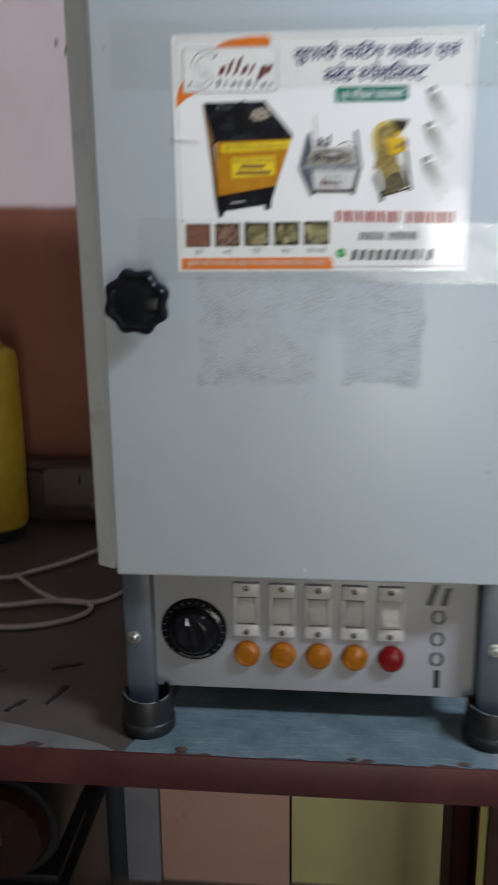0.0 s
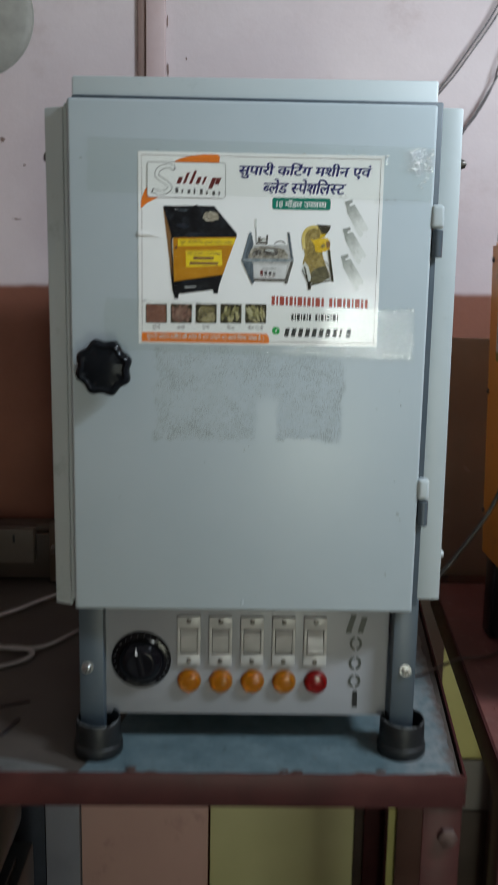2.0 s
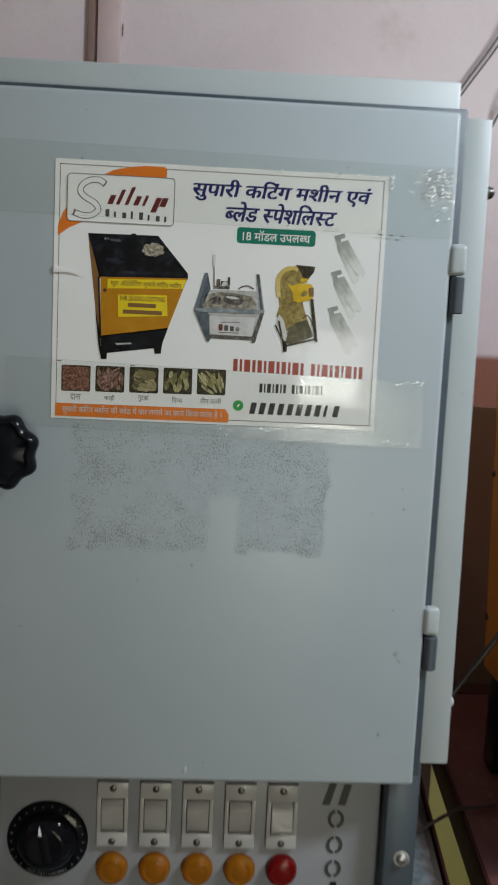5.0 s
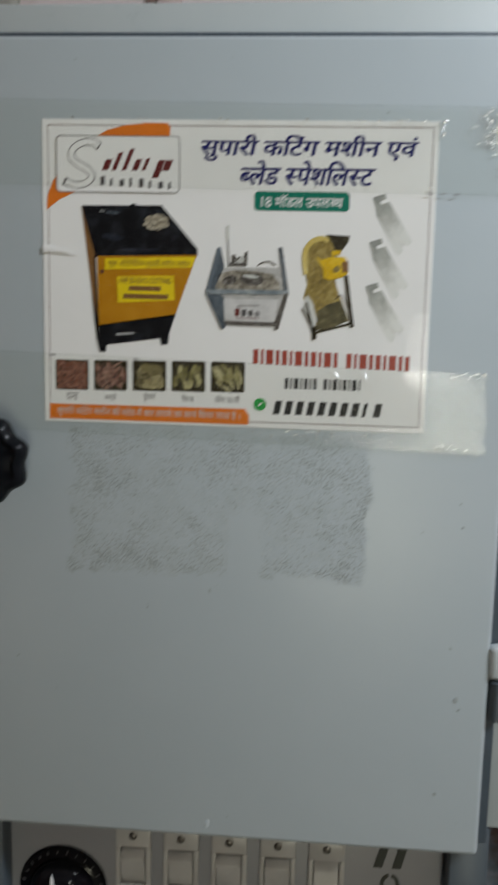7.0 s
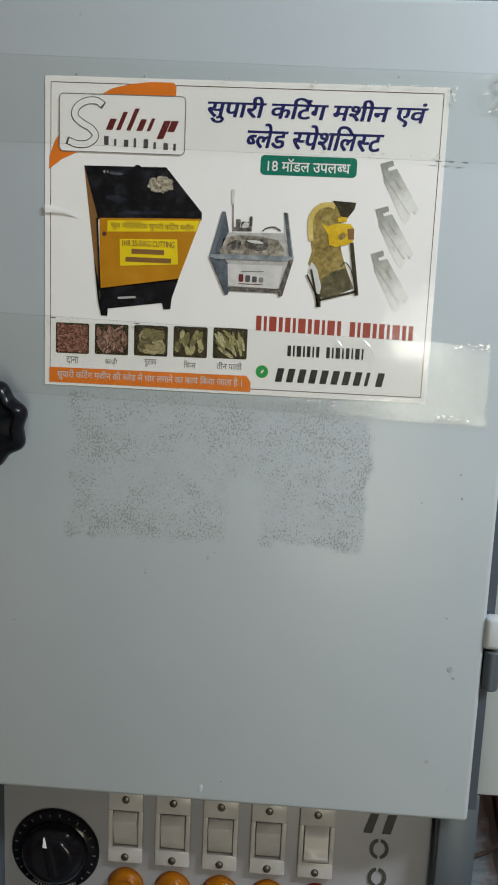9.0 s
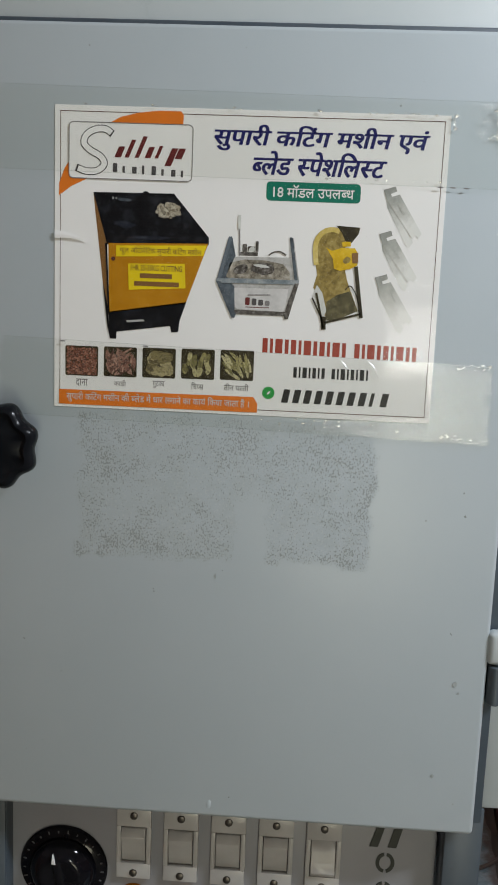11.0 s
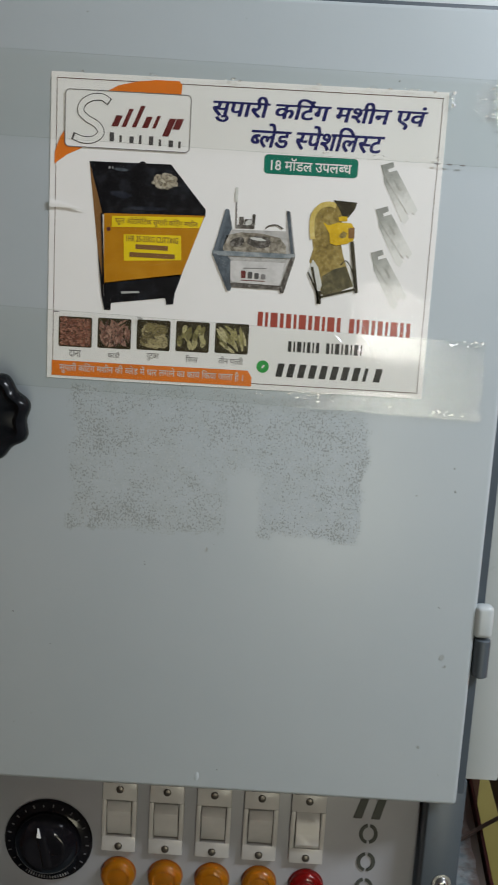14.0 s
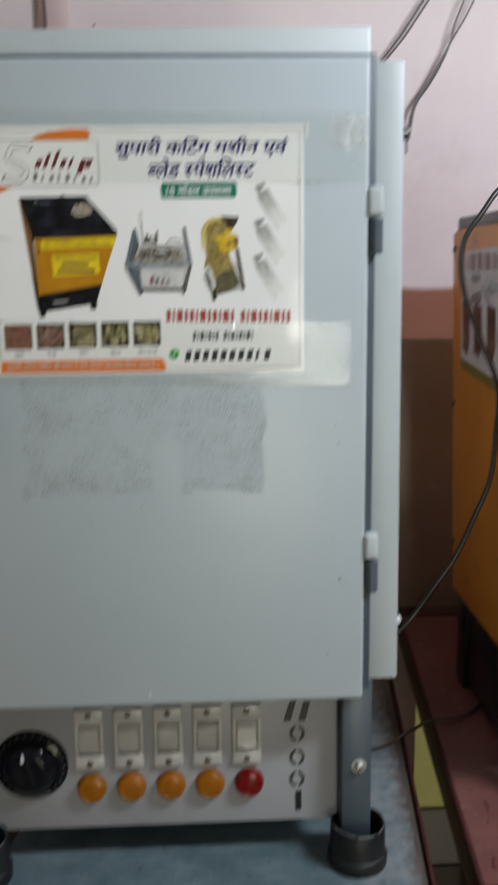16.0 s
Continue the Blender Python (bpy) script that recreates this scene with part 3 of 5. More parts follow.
def cabinet_door(c):
    door = part("door", door_mesh(), DOOR, c, "pale blue-grey door with speckled glue marks")
    for x, z, rx, rz in ((0.177, 1.099, 0.0030, 0.0042), (0.180, 1.092, 0.0016, 0.0020), (0.166, 1.025, 0.0022, 0.0026), (0.147, 1.222, 0.0016, 0.0012), (-0.003, 1.172, 0.0012, 0.0036), (0.183, 1.003, 0.0012, 0.0010), (0.108, 1.252, 0.0014, 0.0014), (-0.100, 1.538, 0.0012, 0.0010)):
        rx, rz = rx * 0.7, rz * 0.7
        sc = random.Random(x + z)
        spot = bmesh.new()
        ring = [spot.verts.new((x + rx * sc.uniform(0.5, 1.0) * math.cos(a), -0.0002, z + rz * sc.uniform(0.5, 1.0) * math.sin(a))) for a in np.linspace(0, 5.8, 14)]
        spot.faces.new(ring)
        part("scuff", spot, SCUFF, door)
    dent = lathe([(0.0003, 0.0005), (0.0010, 0.0004), (0.0018, 0.0002), (0.0023, 0.0)], (-0.0025, 0.0002, 0.9885), "y", 18)
    for v in dent.verts:
        v.co.z += (v.co.z - 0.9885) * 0.8 + (v.co.x + 0.0025) * 0.4
    part("dent", dent, DOOR, door, "small dent near the lower edge")
    # welded hinges: pale upper knuckle and grey lower knuckle on each
    for z in (1.423, 1.1150):
        up = box(0.1985, 0.2128, -0.0026, 0.0085, z + 0.0006, z + 0.0266, 0.0045, 4)
        for v in up.verts:
            v.co += 0.0008 * noise.noise_vector(v.co * 140)
        part("hinge", up, BODY, door, "pale painted hinge knuckle")
        lo = lathe([(0.0050, -0.0305), (0.0060, -0.0295), (0.0060, -0.0012), (0.0050, -0.0004)], (0.2068, 0.003, z), "z", 20)
        part("lower_knuckle", lo, FRAME, c, "grey hinge knuckle")


def door_mesh():
    """A folded sheet door."""
    bm = box(-0.2, 0.2, 0, 0.020, 0.9775, 1.5535, 0.0035, 3)
    for v in bm.verts:
        v.co.y += 0.0006 * noise.noise(v.co * 9)
    return bm


def door_knob(c):
    """An eight-lobed bakelite hand knob on a stem."""
    part("knob", lathe([(0.004, 0.0), (0.012, 0.0), (0.0115, 0.012), (0.014, 0.0135), (0.0231, 0.0145), (0.0289, 0.017), (0.0305, 0.022), (0.0299, 0.027), (0.0275, 0.0305), (0.0247, 0.032), (0.0233, 0.031), (0.0215, 0.03), (0.015, 0.0312), (0.008, 0.0322), (0.001, 0.0325)], (-0.1598, -0.0002, 1.2665), "y", 96, lobes=8, depth=0.062, phase=radians(18)), BLACK, c, "glossy black eight-lobed bakelite knob")
    part("spindle_washer", lathe([(0.004, 0), (0.015, 0), (0.015, 0.002), (0.004, 0.002)], (-0.1598, -0.0003, 1.2665), "y", 32), STEEL, c)


def control_panel(c):
    panel = part("control_panel", box(-0.1715, 0.182, 0.045, 0.050, 0.823, 0.979, 0.0012), PANEL, c, "pale grey control panel")
    return panel


def dial(c):
    x, z, y = -0.1265, 0.8955, 0.0447
    d = part("dial", lathe([(0.001, 0.0), (0.037, 0.0), (0.0372, 0.0015), (0.0362, 0.003), (0.0285, 0.0036), (0.0275, 0.0042)], (x, y, z), "y", 64), DIAL_BLACK, c, "black thermostat dial with white marks")
    part("dial_knob", lathe([(0.0282, 0.0030), (0.0276, 0.0065), (0.0258, 0.0105), (0.0225, 0.0142), (0.0180, 0.0168), (0.0150, 0.0176), (0.0135, 0.0172), (0.001, 0.0170)], (x, y, z), "y", 56), DIAL_BLACK, d, "glossy black knob")
    grip = box(-0.0060, 0.0060, y - 0.0235, y - 0.0130, -0.0190, 0.0190, 0.0045, 4)
    for v in grip.verts:
        v.co.y += 26 * v.co.z ** 2
    bmesh.ops.rotate(grip, verts=grip.verts, cent=(0, 0, 0), matrix=Matrix.Rotation(radians(-12), 3, "Y"))
    bmesh.ops.translate(grip, verts=grip.verts, vec=(x, 0, z))
    part("grip", grip, DIAL_BLACK, d)
    for k in range(20):
        a = radians(225 - k * 270 / 19)
        tick = box(0.0318, 0.0338 if k % 2 else 0.0346, y - 0.0040, y - 0.0034, -0.0005, 0.0005)
        bmesh.ops.rotate(tick, verts=tick.verts, cent=(0, 0, 0), matrix=Matrix.Rotation(-a, 3, "Y"))
        bmesh.ops.translate(tick, verts=tick.verts, vec=(x, 0, z))
        part("tick", tick, INK_DIAL, d)
    # unreadable ring of lettering along the lower rim
    for k in range(17):
        a = radians(238 + k * 4.0)
        t = box(0.0318, 0.0342, y - 0.0040, y - 0.0034, -0.0007, 0.0003)
        bmesh.ops.rotate(t, verts=t.verts, cent=(0, 0, 0), matrix=Matrix.Rotation(-a, 3, "Y"))
        bmesh.ops.translate(t, verts=t.verts, vec=(x, 0, z))
        part("dial_mark", t, DIAL_PALE if k % 4 else INK_DIAL, d)
    part("pointer", prism([(x - 0.0058, z + 0.0135), (x - 0.0026, z + 0.0130), (x - 0.0052, z + 0.0215)], y - 0.0192, y - 0.0166), INK_WHITE, d, "white pointer")


def rocker_switch(c, x, on):
    y, z = 0.0448, 0.9225
    plate = box(x - 0.0143, x + 0.0143, y - 0.0045, y + 0.001, z + 0.0156, z + 0.0315, 0.0008)
    box(x - 0.0143, x + 0.0143, y - 0.0045, y + 0.001, z - 0.0315, z - 0.0176, 0.0008, bm=plate)
    box(x - 0.0143, x - 0.0106, y - 0.0045, y + 0.001, z - 0.0177, z + 0.0157, 0.0004, bm=plate)
    box(x + 0.0106, x + 0.0143, y - 0.0045, y + 0.001, z - 0.0177, z + 0.0157, 0.0004, bm=plate)
    sw = part("switch", plate, SWITCH, c, "white plastic rocker switch")
    # the rocker's face is bent at its pivot: one end stands out, the other sinks into the well
    s = -1 if on else 1
    own = bmesh.new()
    face = [(0.0158, -0.0016), (0.0060, -0.0050), (-0.0020, -0.0066), (-0.0100, -0.0098), (-0.0158, -0.0048)]
    rows = [[own.verts.new((x + q * 0.0099, y + d, z - 0.001 - s * h * -1)) for q in (-1, 1)] for h, d in face]
    backs = [[own.verts.new((x + q * 0.0099, y - 0.0004, z - 0.001 + s * h)) for q in (-1, 1)] for h in (0.0158, -0.0158)]
    for a, b in zip(rows[:-1], rows[1:]):
        own.faces.new((a[0], a[1], b[1], b[0]))
    own.faces.new((backs[0][0], backs[0][1], rows[0][1], rows[0][0])), own.faces.new((rows[-1][0], rows[-1][1], backs[1][1], backs[1][0]))
    own.faces.new((backs[1][0], backs[1][1], backs[0][1], backs[0][0]))
    for q in (0, 1):
        own.faces.new([r[q] for r in rows] + [backs[1][q], backs[0][q]])
    bmesh.ops.recalc_face_normals(own, faces=own.faces[:])
    bmesh.ops.bevel(own, geom=own.edges[:], offset=0.0004, segments=1, affect="EDGES")
    part("rocker", own, SWITCH, sw)
    part("rocker_well", box(x - 0.0110, x + 0.0110, y - 0.0003, y + 0.0009, z - 0.018, z + 0.016), INK_GREY, sw, "dark well behind the rocker")
    for dz in (0.0258, -0.0262):
        s = lathe([(0.0005, 0.0), (0.0033, 0.0), (0.0031, 0.0013), (0.0016, 0.0019), (0.0003, 0.0019)], (x, y - 0.0042, z + dz), "y", 16)
        part("switch_screw", s, BRASS_DARK, sw, "small dark screw")


def pilot_lamp(c, x, material, core, label):
    y, z = 0.0448, 0.8685
    lamp = part("pilot_lamp", lathe([(0.0100, 0.001), (0.0141, 0.001), (0.0145, 0.0022), (0.0143, 0.0054), (0.0136, 0.0070), (0.0124, 0.0081), (0.0104, 0.0090), (0.0094, 0.0090), (0.0086, 0.0084), (0.0060, 0.0088), (0.0008, 0.0092)], (x, y, z), "y", 40), material, c, label)
    part("lamp_seat", lathe([(0.001, 0), (0.0150, 0), (0.0150, 0.0008), (0.001, 0.0008)], (x, y, z), "y", 32), core, lamp)
    part("lamp_core", lathe([(0.001, 0.001), (0.0085, 0.001), (0.0082, 0.0068), (0.0060, 0.0074), (0.001, 0.0077)], (x, y, z), "y", 24), core, lamp, "darker centre of the lens")


def panel_emblem(c):
    """Maker's mark down the panel's edge, as plain dark strokes."""
    y0, y1 = 0.0442, 0.0449
    shapes = [(prism([(0.1275, 0.9335), (0.1345, 0.9335), (0.1410, 0.9575), (0.1345, 0.9575)], y0, y1), INK_MARK),
              (prism([(0.1425, 0.9335), (0.1495, 0.9335), (0.1545, 0.9540), (0.1475, 0.9540)], y0, y1), INK_MARK)]
    # broken hollow rounds below the slanted strokes, then one upright bar
    for z, h in ((0.9195, 0.0090), (0.8935, 0.0088), (0.8695, 0.0088)):
        for a0 in (100, 280):
            arc = [(0.1412 + 0.0078 * math.cos(radians(a)), z + h * math.sin(radians(a))) for a in range(a0, a0 + 161, 16)]
            back = [(0.1412 + 0.0047 * math.cos(radians(a)), z + (h - 0.0026) * math.sin(radians(a))) for a in range(a0 + 160, a0 - 1, -16)]
            shapes.append((prism(arc + back, y0, y1), INK_MARK))
    shapes.append((prism([(0.1395, 0.8345), (0.1455, 0.8345), (0.1455, 0.8560), (0.1395, 0.8560)], y0, y1), INK_BLACK))
    for k, (q, ink) in enumerate(shapes):
        part("emblem_stroke" if k else "emblem", q, ink, c, "" if k else "dark painted maker's mark")


def angle_leg(c, x0, x1, inner, bolt_x):
    """An angle-iron leg with its bolt, standing in a black rubber cup."""
    bm = box(x0, x1, 0.025, 0.029, 0.800, 0.985, 0.0015)
    if inner > 0:
        box(x0, x0 + 0.004, 0.0292, 0.060, 0.800, 0.985, 0.001, bm=bm)
    else:
        box(x1 - 0.004, x1, 0.0292, 0.060, 0.800, 0.985, 0.001, bm=bm)
    leg = part("leg", bm, FRAME, c, "grey-blue painted angle-iron leg")
    b = lathe([(0.0004, 0), (0.0075, 0), (0.0075, 0.0008), (0.0052, 0.0009), (0.0050, 0.0034), (0.0036, 0.0050), (0.0005, 0.0055)], (bolt_x, 0.0249, 0.893), "y", 20)
    part("bolt", b, STEEL, leg, "zinc bolt head with a cross slot")
    for a in (25, 115):
        slot = box(-0.0036, 0.0036, 0.0249 - 0.0058, 0.0249 - 0.0050, -0.0006, 0.0006)
        bmesh.ops.rotate(slot, verts=slot.verts, cent=(0, 0, 0), matrix=Matrix.Rotation(radians(a), 3, "Y"))
        bmesh.ops.translate(slot, verts=slot.verts, vec=(bolt_x, 0, 0.893))
        part("bolt_slot", slot, BRASS_DARK, leg)
    return leg


def rubber_foot(c, x, y):
    bm = lathe([(0.001, 0.0), (0.0290, 0.0), (0.0302, 0.002), (0.0302, 0.0125), (0.0296, 0.0140), (0.0284, 0.0150), (0.0280, 0.026), (0.0276, 0.0425), (0.0270, 0.0440), (0.0254, 0.0440), (0.0248, 0.0425), (0.0248, 0.012), (0.001, 0.0115)], (x, y, TOP + 0.0024), "z", 40)
    for v in bm.verts:
        if v.co.z > TOP + 0.03:
            v.co.z += 0.0012 * math.sin(math.atan2(v.co.y - y, v.co.x - x) * 2 + 0.8)
    foot = part("rubber_foot", bm, RUBBER, c, "worn black rubber foot cup")
    # the rim is rubbed pale in places
    rim = bmesh.new()
    for a0, a1 in ((200, 255), (262, 300), (312, 345), (20, 70)):
        arc = [(x + 0.0266 * math.cos(radians(a)), y + 0.0266 * math.sin(radians(a)), TOP + 0.0468 + 0.0012 * math.sin(radians(2 * a) + 0.8)) for a in np.linspace(a0, a1, 7)]
        tube(arc, 0.0007, 6, bm=rim)
    part("worn_rim", rim, WORN_RUBBER, foot, "pale rubbed rim")


cabinet_body(cab)
cabinet_door(cab)
door_knob(cab)
control_panel(cab)
dial(cab)
for k in range(5):
    rocker_switch(cab, -0.0672 + k * 0.0393, k < 4)
    pilot_lamp(cab, -0.0668 + k * 0.0397, RED if k == 4 else AMBER, RED_CORE if k == 4 else AMBER_CORE, "red pilot lamp" if k == 4 else "amber pilot lamp")
panel_emblem(cab)
angle_leg(cab, -0.2005, -0.1705, -1, -0.1905)
angle_leg(cab, 0.184, 0.2135, 1, 0.2010)
for x in (-0.203, 0.184):
    part("leg", box(x, x + 0.033, 0.31, 0.314, 0.800, 0.985, 0.0015), FRAME, cab, "grey-blue painted angle-iron leg")
for x, y in ((-0.178, 0.025), (0.2015, 0.031), (-0.178, 0.315), (0.2015, 0.315)):
    rubber_foot(cab, x, y)
# ---- the tables ----


def bolt_head(x, y, z, parent):
    bm = lathe([(0.0005, 0), (0.0125, 0), (0.0125, 0.007), (0.0105, 0.0085), (0.0005, 0.009)], (x, y, z), "y", 6)
    return part("bolt", bm, BOLT, parent, "worn rusty hexagonal bolt head")


def work_table():
    """Maroon angle-iron bench with a dark board top."""
    t = tagged(empty("work_table", -0.3, 0.3, ZF), "maroon angle-iron workbench with dark board top", "table")
    K = 0.11
    x0, x1, y0, y1 = -1.05, 0.2700, -0.031, 0.70
    part("tabletop", shear(box(x0, x1 - 0.003, y0 + 0.003, y1, 0.764, TOP, 0.002), K), PLY, t, "dark brown board top")
    rails = [box(x0, x1, y0 - 0.004, y0, 0.744, TOP + 0.006, 0.0015), box(x0, x1, y1 + 0.001, y1 + 0.005, 0.744, TOP + 0.001, 0.0015),
             box(x1, x1 + 0.004, y0 + 0.001, y1, 0.744, TOP + 0.002, 0.0015), box(x0 - 0.004, x0, y0, y1, 0.744, TOP + 0.002, 0.0015)]
    for r in rails:
        part("rail", shear(r, K), MAROON, t)
    for ex, sx in ((x0, 1), (x1, -1)):
        for ly, sy in ((y0, 1), (y1, -1)):
            lx = ex if ly == y0 else ex + sx * 0.028
            bm = box(min(lx, lx + sx * 0.047), max(lx, lx + sx * 0.047), min(ly, ly + sy * 0.005), max(ly, ly + sy * 0.005), ZF, 0.744, 0.0015)
            box(min(lx, lx + sx * 0.005), max(lx, lx + sx * 0.005), min(ly + sy * 0.0052, ly + sy * 0.047), max(ly + sy * 0.0052, ly + sy * 0.047), ZF, 0.744, 0.0015, bm=bm)
            leg = part("leg", shear(bm, K), MAROON, t, "maroon angle-iron leg")
            if ly == y0:
                bolt_head(lx + sx * 0.020, ly - 0.0001, 0.706, leg)
    for x, y, a, w in ((-0.303, 0.082, 75, 0.045), (-0.312, 0.150, 25, 0.04), (-0.345, 0.055, 60, 0.03), (-0.40, 0.13, 20, 0.03)):
        s = box(-w / 2, w / 2, -0.0035, 0.0035, TOP + 0.0002, TOP + 0.0012, 0.0004, 1)
        bmesh.ops.rotate(s, verts=s.verts, cent=(0, 0, 0), matrix=Matrix.Rotation(radians(a), 3, "Z"))
        bmesh.ops.translate(s, verts=s.verts, vec=(x, y, 0))
        part("scratch", s, DARK, t, "dark gouge in the board")
    r5 = random.Random(12)
    for cx in (-0.30, -0.12, 0.057, 0.154, 0.241):
        for k in range(5):
            x, y = cx + r5.uniform(-0.015, 0.015), -0.0285 + r5.uniform(0.0, 0.012) * (k % 2)
            w = r5.uniform(0.0035, 0.0085)
            lump = bmesh.new()
            bmesh.ops.create_icosphere(lump, subdivisions=2, radius=1)
            for v in lump.verts:
                n = 1 + 0.55 * noise.noise(v.co * 2.3 + Vector((x * 140, k, 0)))
                v.co = Vector((x + v.co.x * w * 1.3 * n, y + v.co.y * w * 0.55 * n, TOP + 0.0028 + v.co.z * 0.0018 * n))
            part("rust_lump", lump, RUST, t)
    return t


def second_table():
    t = tagged(empty("machine_table", 0.7, 0.3, ZF), "maroon painted steel table carrying an orange machine", "table")
    K = 0.094
    x0, x1, y0, y1 = 0.3220, 1.25, -0.012, 0.68
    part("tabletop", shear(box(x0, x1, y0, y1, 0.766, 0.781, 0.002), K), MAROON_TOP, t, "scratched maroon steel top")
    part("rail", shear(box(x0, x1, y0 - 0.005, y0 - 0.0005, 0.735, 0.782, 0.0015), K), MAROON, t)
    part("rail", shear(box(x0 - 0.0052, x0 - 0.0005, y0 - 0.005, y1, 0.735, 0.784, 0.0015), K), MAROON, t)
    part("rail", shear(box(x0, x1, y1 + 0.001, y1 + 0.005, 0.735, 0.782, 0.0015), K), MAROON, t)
    for ex, sx in ((x0, 1), (x1, -1)):
        for ly, sy in ((y0, 1), (y1, -1)):
            lx = ex if ly == y0 else ex + sx * 0.14
            bm = box(min(lx, lx + sx * 0.055), max(lx, lx + sx * 0.055), min(ly, ly + sy * 0.005), max(ly, ly + sy * 0.005), ZF, 0.735, 0.0015)
            box(min(lx, lx + sx * 0.005), max(lx, lx + sx * 0.005), min(ly + sy * 0.0052, ly + sy * 0.055), max(ly + sy * 0.0052, ly + sy * 0.055), ZF, 0.735, 0.0015, bm=bm)
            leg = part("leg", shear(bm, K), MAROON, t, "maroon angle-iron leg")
            if ly == y0:
                bolt_head(lx + sx * 0.020, ly - 0.0001, 0.712, leg)
    # bruised paint along the near edge
    rd = random.Random(8)
    for k in range(9):
        y = rd.uniform(0.0, 0.17)
        x, w = x0 + 0.010 + rd.uniform(0.0, 0.028), rd.uniform(0.004, 0.011)
        ridge = tube([(x, y - w, 0.7812), (x + rd.uniform(-0.003, 0.003), y - w * 0.3, 0.7818), (x + rd.uniform(-0.002, 0.004), y + w * 0.4, 0.7817), (x + rd.uniform(-0.002, 0.002), y + w, 0.7812)], rd.uniform(0.0006, 0.0013), 6)
        part("paint_ridge", shear(ridge, K), MAROON_TOP, t)
    return t


work_table()
second_table()

# thin sheet with a ragged edge laid on the bench under the cabinet
rng = random.Random(4)
front = [(x, -0.0262 + rng.uniform(-0.0015, 0.003)) for x in np.linspace(-0.196, 0.259, 44)]
side = [(0.2635 + 0.092 * y + rng.uniform(-0.003, 0.002), y) for y in np.linspace(-0.01, 0.46, 30)]
back = [(0.1, 0.465), (-0.10, 0.46), (-0.125, 0.30), (-0.15, 0.14), (-0.165, 0.06), (-0.182, 0.01)]
patch = [(x, -0.0262 + rng.uniform(-0.001, 0.002)) for x in np.linspace(-0.60, -0.208, 30)] + [(-0.208 - 0.392 * q, -0.022 + 0.085 * q ** 0.7 + rng.uniform(-0.0015, 0.0015)) for q in np.linspace(0, 1, 24)]
alone("faded_sheet", slab(patch, TOP + 0.0003, TOP + 0.0016), PALE_PATCH, "pale faded scrap of sheet on the bench edge", "sheet", at=(-0.4, 0.0, TOP))
alone("metal_sheet", slab(front + side + back, TOP + 0.0004, TOP + 0.0022), SHEET, "thin blue-grey sheet with ragged edge on the bench", "sheet", at=(0, 0.2, TOP))

# ---- the printed sticker and its tape ----
def flat_text(body, x0, x1, z0, z1, y, slant=0.0, bold=0.0, heavy=0.0):
    """Lettering as a flat mesh fitted into a box; '~' makes the next sign a half form, '^' adds a hook above the next sign."""
    segs, cur, k = [], "", 0
    while k < len(body):
        ch = body[k]
        if ch in "~^":
            if cur:
                segs.append((cur, False, False))
            segs.append((body[k + 1], ch == "~", ch == "^"))
            cur, k = "", k + 2
            continue
        cur += ch
        k += 1
    if cur:
        segs.append((cur, False, False))
    whole, pen = bmesh.new(), 0.0
    for s, half, hook in segs:
        lead = len(s) - len(s.lstrip(" "))
        tail = len(s) - len(s.rstrip(" "))
        pen += lead * 0.26
        cu = bpy.data.curves.new("lettering", "FONT")
        cu.body, cu.offset, cu.resolution_u = s.strip(), bold, 3
        ob = new("lettering", cu)
        bpy.context.view_layer.update()
        me = bpy.data.meshes.new_from_object(ob.evaluated_get(bpy.context.evaluated_depsgraph_get()))
        bpy.data.objects.remove(ob)
        bpy.data.curves.remove(cu)
        b = bmesh.new()
        b.from_mesh(me)
        bpy.data.meshes.remove(me)
        if not b.verts:
            continue
        lo, hi = min(v.co.x for v in b.verts), max(v.co.x for v in b.verts)
        if half or hook:
            base = min(v.co.y for v in b.verts)
            top = max(v.co.y for v in b.verts)
            stem = max(v.co.x for v in b.verts if v.co.y < base + 0.2 * (top - base))
        if half:
            cutx = stem - 0.082 - 2 * bold
            bmesh.ops.bisect_plane(b, geom=b.verts[:] + b.edges[:] + b.faces[:], plane_co=(cutx, 0, 0), plane_no=(1, 0, 0), clear_outer=True)
            hi = cutx
        if hook:
            arc = [(stem - 0.04 - 0.09 * math.sin(radians(q)), top + 0.085 - 0.09 * math.cos(radians(q))) for q in range(0, 181, 20)]
            inn = [(stem - 0.04 - 0.03 * math.sin(radians(q)), top + 0.085 - 0.04 * math.cos(radians(q))) for q in range(180, -1, -20)]
            b.faces.new([b.verts.new((px, py, 0)) for px, py in arc + inn])
        for v in b.verts:
            v.co.x += pen - lo
        pen += hi - lo - (0.0 if half else 0.004) + tail * 0.26
        whole = join(whole, b)
    ax, bx = min(v.co.x for v in whole.verts), max(v.co.x for v in whole.verts)
    az, bz = min(v.co.y for v in whole.verts), max(v.co.y for v in whole.verts)
    for v in whole.verts:
        u, w = (v.co.x - ax) / (bx - ax), (v.co.y - az) / (bz - az)
        zz = z0 + w * (z1 - z0)
        v.co = Vector((x0 + u * (x1 - x0) + slant * (zz - z0), y, zz))
    bmesh.ops.remove_doubles(whole, verts=whole.verts, dist=1e-7)
    bmesh.ops.recalc_face_normals(whole, faces=whole.faces[:])
    if heavy:
        for k in (1, 2, 3):
            again = whole.copy()
            bmesh.ops.translate(again, verts=again.verts, vec=(heavy * k / 3, -0.000006 * k, 0))
            if k == 1:
                extra = again
            else:
                extra = join(extra, again)
        whole = join(whole, extra)
    return whole


